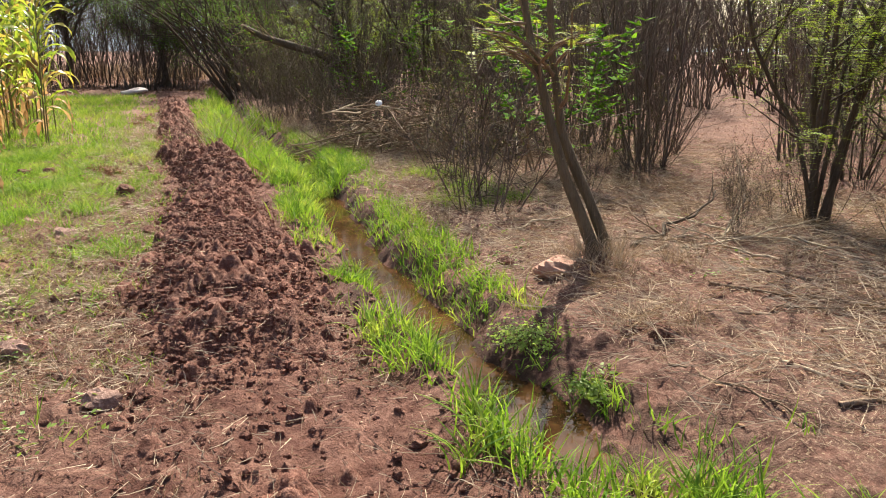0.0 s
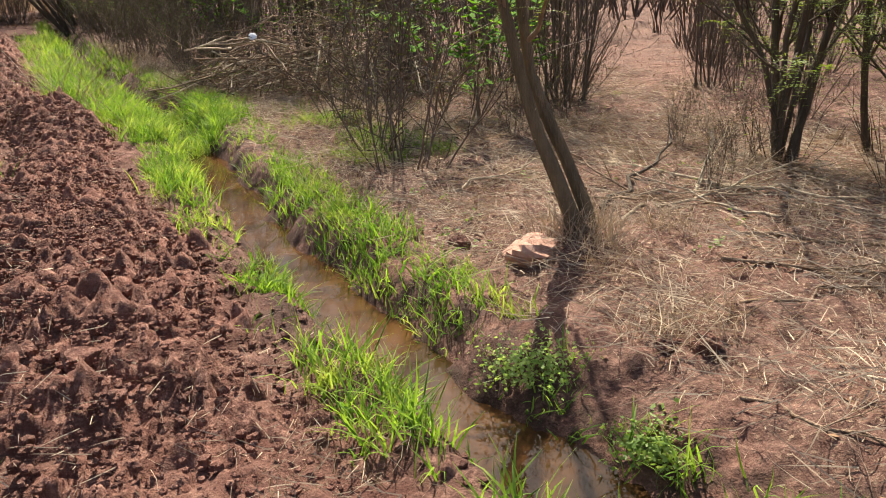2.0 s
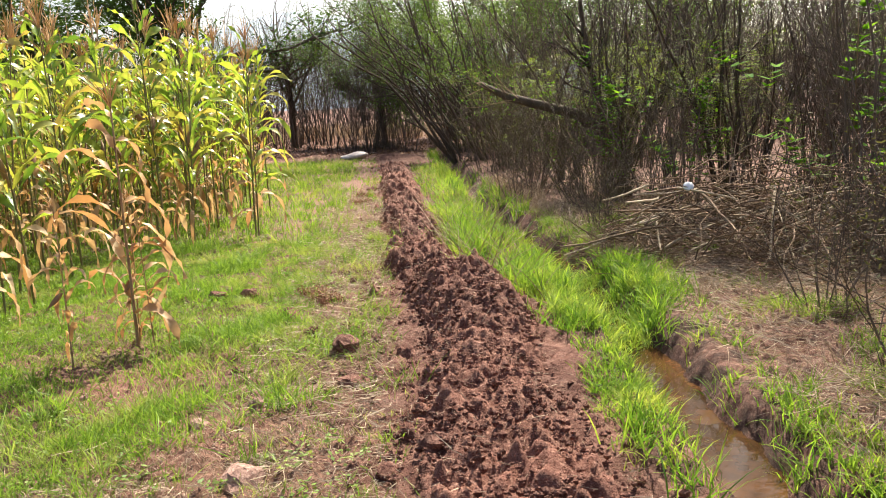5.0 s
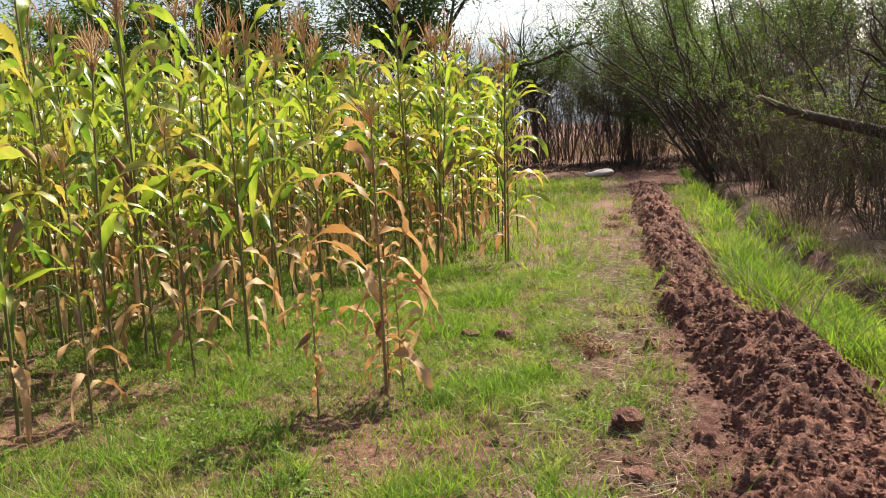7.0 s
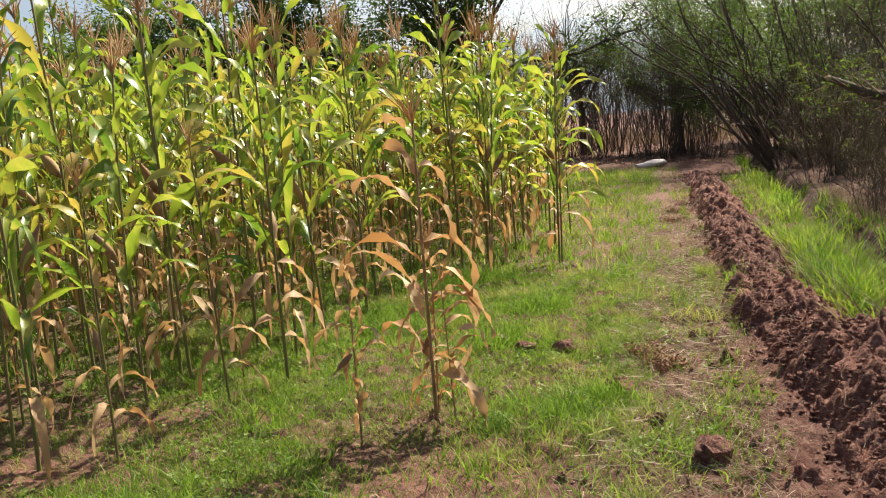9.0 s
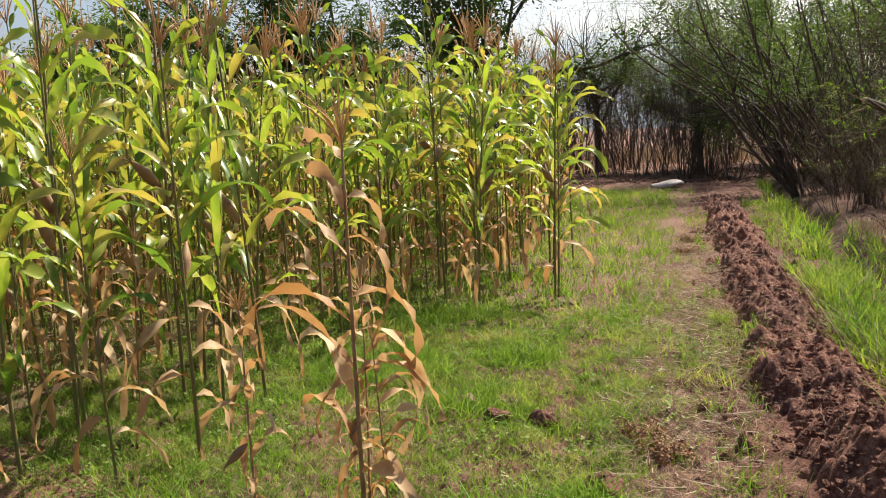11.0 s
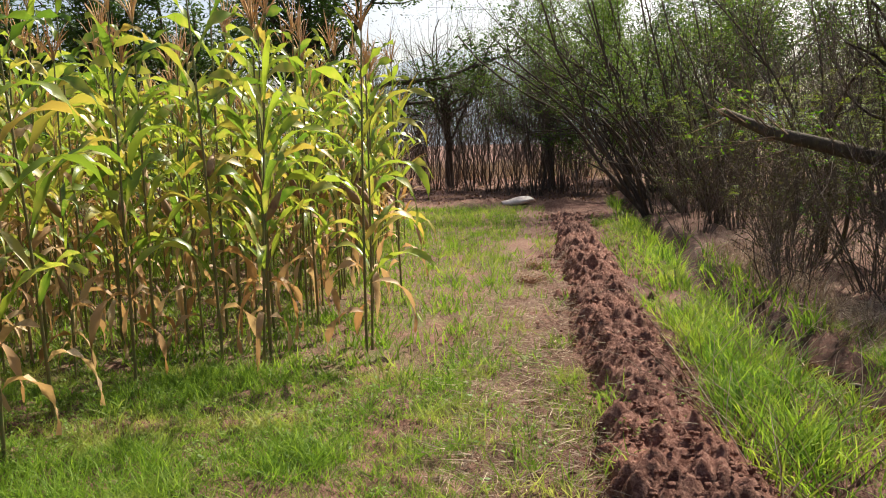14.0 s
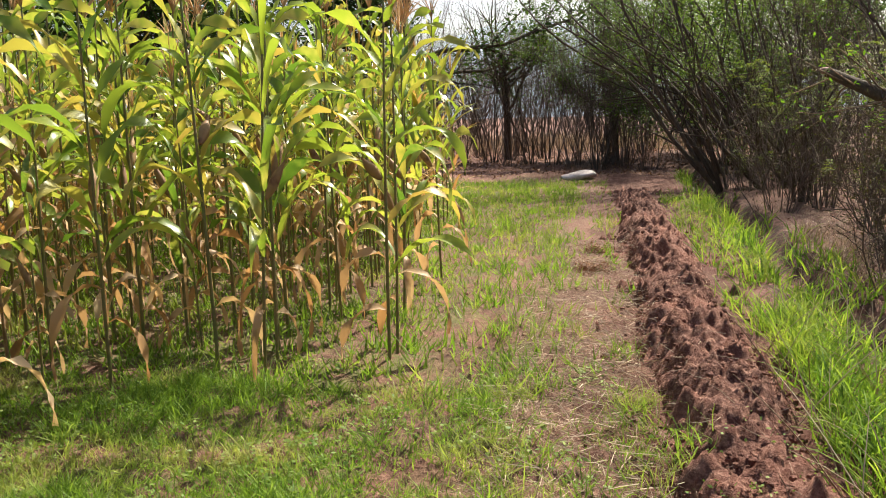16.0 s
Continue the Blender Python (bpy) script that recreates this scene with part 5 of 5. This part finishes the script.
# ---- distance ----
def big_tree(seed, x, y, tall, spread, leaf_mat, leaf_n, words, size=(0.07, 0.15), trunk=0.28):
    r = np.random.default_rng(seed)
    root = thing("shade_tree", words, "tree", "trees beyond the field", at=(x, y, float(land(np.array(x), np.array(y)))))
    p, rd = wander(r, (0, 0, -0.2), (r.normal(0, .1), 0, 1), tall * 0.55, trunk, 6, 0.06, 0, 0.6)
    sh = Shape()
    sh.tube(p, rd, 10)
    part("trunk", sh, M_BARK, root)
    leaves, tw, ends = Shape(), Shape(), []
    for q, qr in side_shoots(r, p, rd, 14, spread, 1.1, 0.45, 0.06, 7, 0.2, 0.5):
        sh = Shape()
        sh.tube(q, qr, 7)
        part("limb", sh, M_BARK, root)
        for q2, q2r in side_shoots(r, q, qr, 9, spread * 0.45, 0.8, 0.25, 0.04, 5):
            tw.tube(q2, q2r, 4)
            ends.extend(q2[1:])
    tagged(part("brushwood", tw, M_BARK, root), kind="stuff")
    if leaf_n:
        sprays(leaves, r, ends, leaf_n, 0.2, size)
        tagged(part("crown", leaves, leaf_mat, root), kind="stuff")
    return root


big_tree(61, -24.6, 26.6, 9.0, 6.5, M_DARKLEAF, 28, "large dark green spreading tree behind the maize")
big_tree(62, -31.5, 26.0, 8.0, 4.5, M_DARKLEAF, 28, "large dark green tree behind the maize")
big_tree(72, -31.7, 21.8, 8.5, 5.5, M_DARKLEAF, 28, "large dark green tree behind the maize")
big_tree(73, -36.0, 18.6, 7.0, 4.2, M_FEATHER, 24, "leafy green tree behind the maize")
big_tree(63, -33.5, 15.5, 6.0, 3.2, M_FEATHER, 24, "light green leafy tree at the far field edge")
big_tree(64, -24.0, 32.0, 7.0, 3.6, None, 0, "bare grey tree standing behind the hedge", trunk=0.15)
big_tree(65, -20.0, 33.0, 6.0, 3.6, M_FEATHER, 60, "tree with a haze of fine green leaves above the hedge", (0.03, 0.07), 0.14)
big_tree(66, -16.5, 32.0, 6.5, 3.8, M_FEATHER, 60, "tree with a haze of fine green leaves above the hedge", (0.03, 0.07), 0.14)
big_tree(67, -12.5, 31.0, 7.0, 3.6, M_FEATHER, 14, "thin-leaved grey tree behind the leaning trees", (0.04, 0.09), 0.16)

big_tree(68, -10.0, 33.0, 7.5, 3.8, M_FEATHER, 16, "tree with a haze of fine green leaves above the thicket", (0.05, 0.10), 0.16)
big_tree(69, -18.5, 36.0, 7.5, 3.8, M_DARKLEAF, 36, "dull green tree behind the hedge", (0.05, 0.10), 0.16)
big_tree(70, -14.0, 36.5, 8.0, 4.0, M_DARKLEAF, 36, "dull green tree behind the hedge", (0.05, 0.10), 0.16)
big_tree(71, -7.0, 30.0, 7.0, 3.6, M_FEATHER, 14, "thin-leaved tree in the thicket", (0.05, 0.10), 0.16)

woods, wood_leaf = Shape(), Shape()
q = np.random.default_rng(14)
ends = []
for k in range(700):
    if k < 420:
        s, w = q.uniform(46, 85), q.uniform(-70, 30)
    else:
        s, w = q.uniform(4, 50), q.uniform(14, 34)
    x, y = (float(v) for v in xy(s, w))
    if abs(x - (0.9 + 0.09 * (y - 8))) < 1.0 and y < 21:
        continue
    for _ in range(4):
        p, rd = wander(q, (x + q.normal(0, .3), y + q.normal(0, .3), 0.2), (q.normal(0, .3), q.normal(0, .3), 1), q.uniform(4.0, 9.0), q.uniform(0.02, 0.045), 5, 0.10)
        woods.tube(p, rd, 3)
        for b, br in side_shoots(q, p, rd, 4, 1.4, 0.9, 0.25, 0.03, 2):
            woods.tube(b, br, 3)
            ends.append(b[-1])
sprays(wood_leaf, q, ends, 6, 0.25, (0.04, 0.10))
far_wood = thing("far_woods", "distant scrub wood of grey bare stems and dull leaves", "woods", kind="stuff")
tagged(part("stems", woods, M_BARK_RED, far_wood), kind="stuff")
tagged(part("foliage", wood_leaf, M_DULL, far_wood), kind="stuff")

# dry tall grass beyond the hedge
dryg = Shape()
x, y = scatter((44, 64), (-28, 8), 14000, lambda x, y, s, w: 0.8 + 0 * x)
blades(dryg, x, y, (0.4, 1.0), (0.015, 0.035), (0.2, 1.2), 0.3, 2)
single("tall_dry_grass", dryg, M_STRAW, "tall sunlit dry grass beyond the hedge", "grass", kind="stuff")

# hills on the skyline, with distance haze put into their colour
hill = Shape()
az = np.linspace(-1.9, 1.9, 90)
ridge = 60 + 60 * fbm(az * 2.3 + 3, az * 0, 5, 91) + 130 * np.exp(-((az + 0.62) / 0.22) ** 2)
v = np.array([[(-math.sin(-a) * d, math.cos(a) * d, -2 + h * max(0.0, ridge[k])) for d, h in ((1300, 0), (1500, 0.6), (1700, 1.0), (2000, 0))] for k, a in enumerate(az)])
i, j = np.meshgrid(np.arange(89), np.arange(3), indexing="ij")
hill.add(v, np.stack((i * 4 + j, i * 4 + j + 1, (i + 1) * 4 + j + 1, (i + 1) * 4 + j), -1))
single("hills", hill, M_HILL, "hills on the skyline, coloured blue-grey to look hazy", "hills", kind="structure")
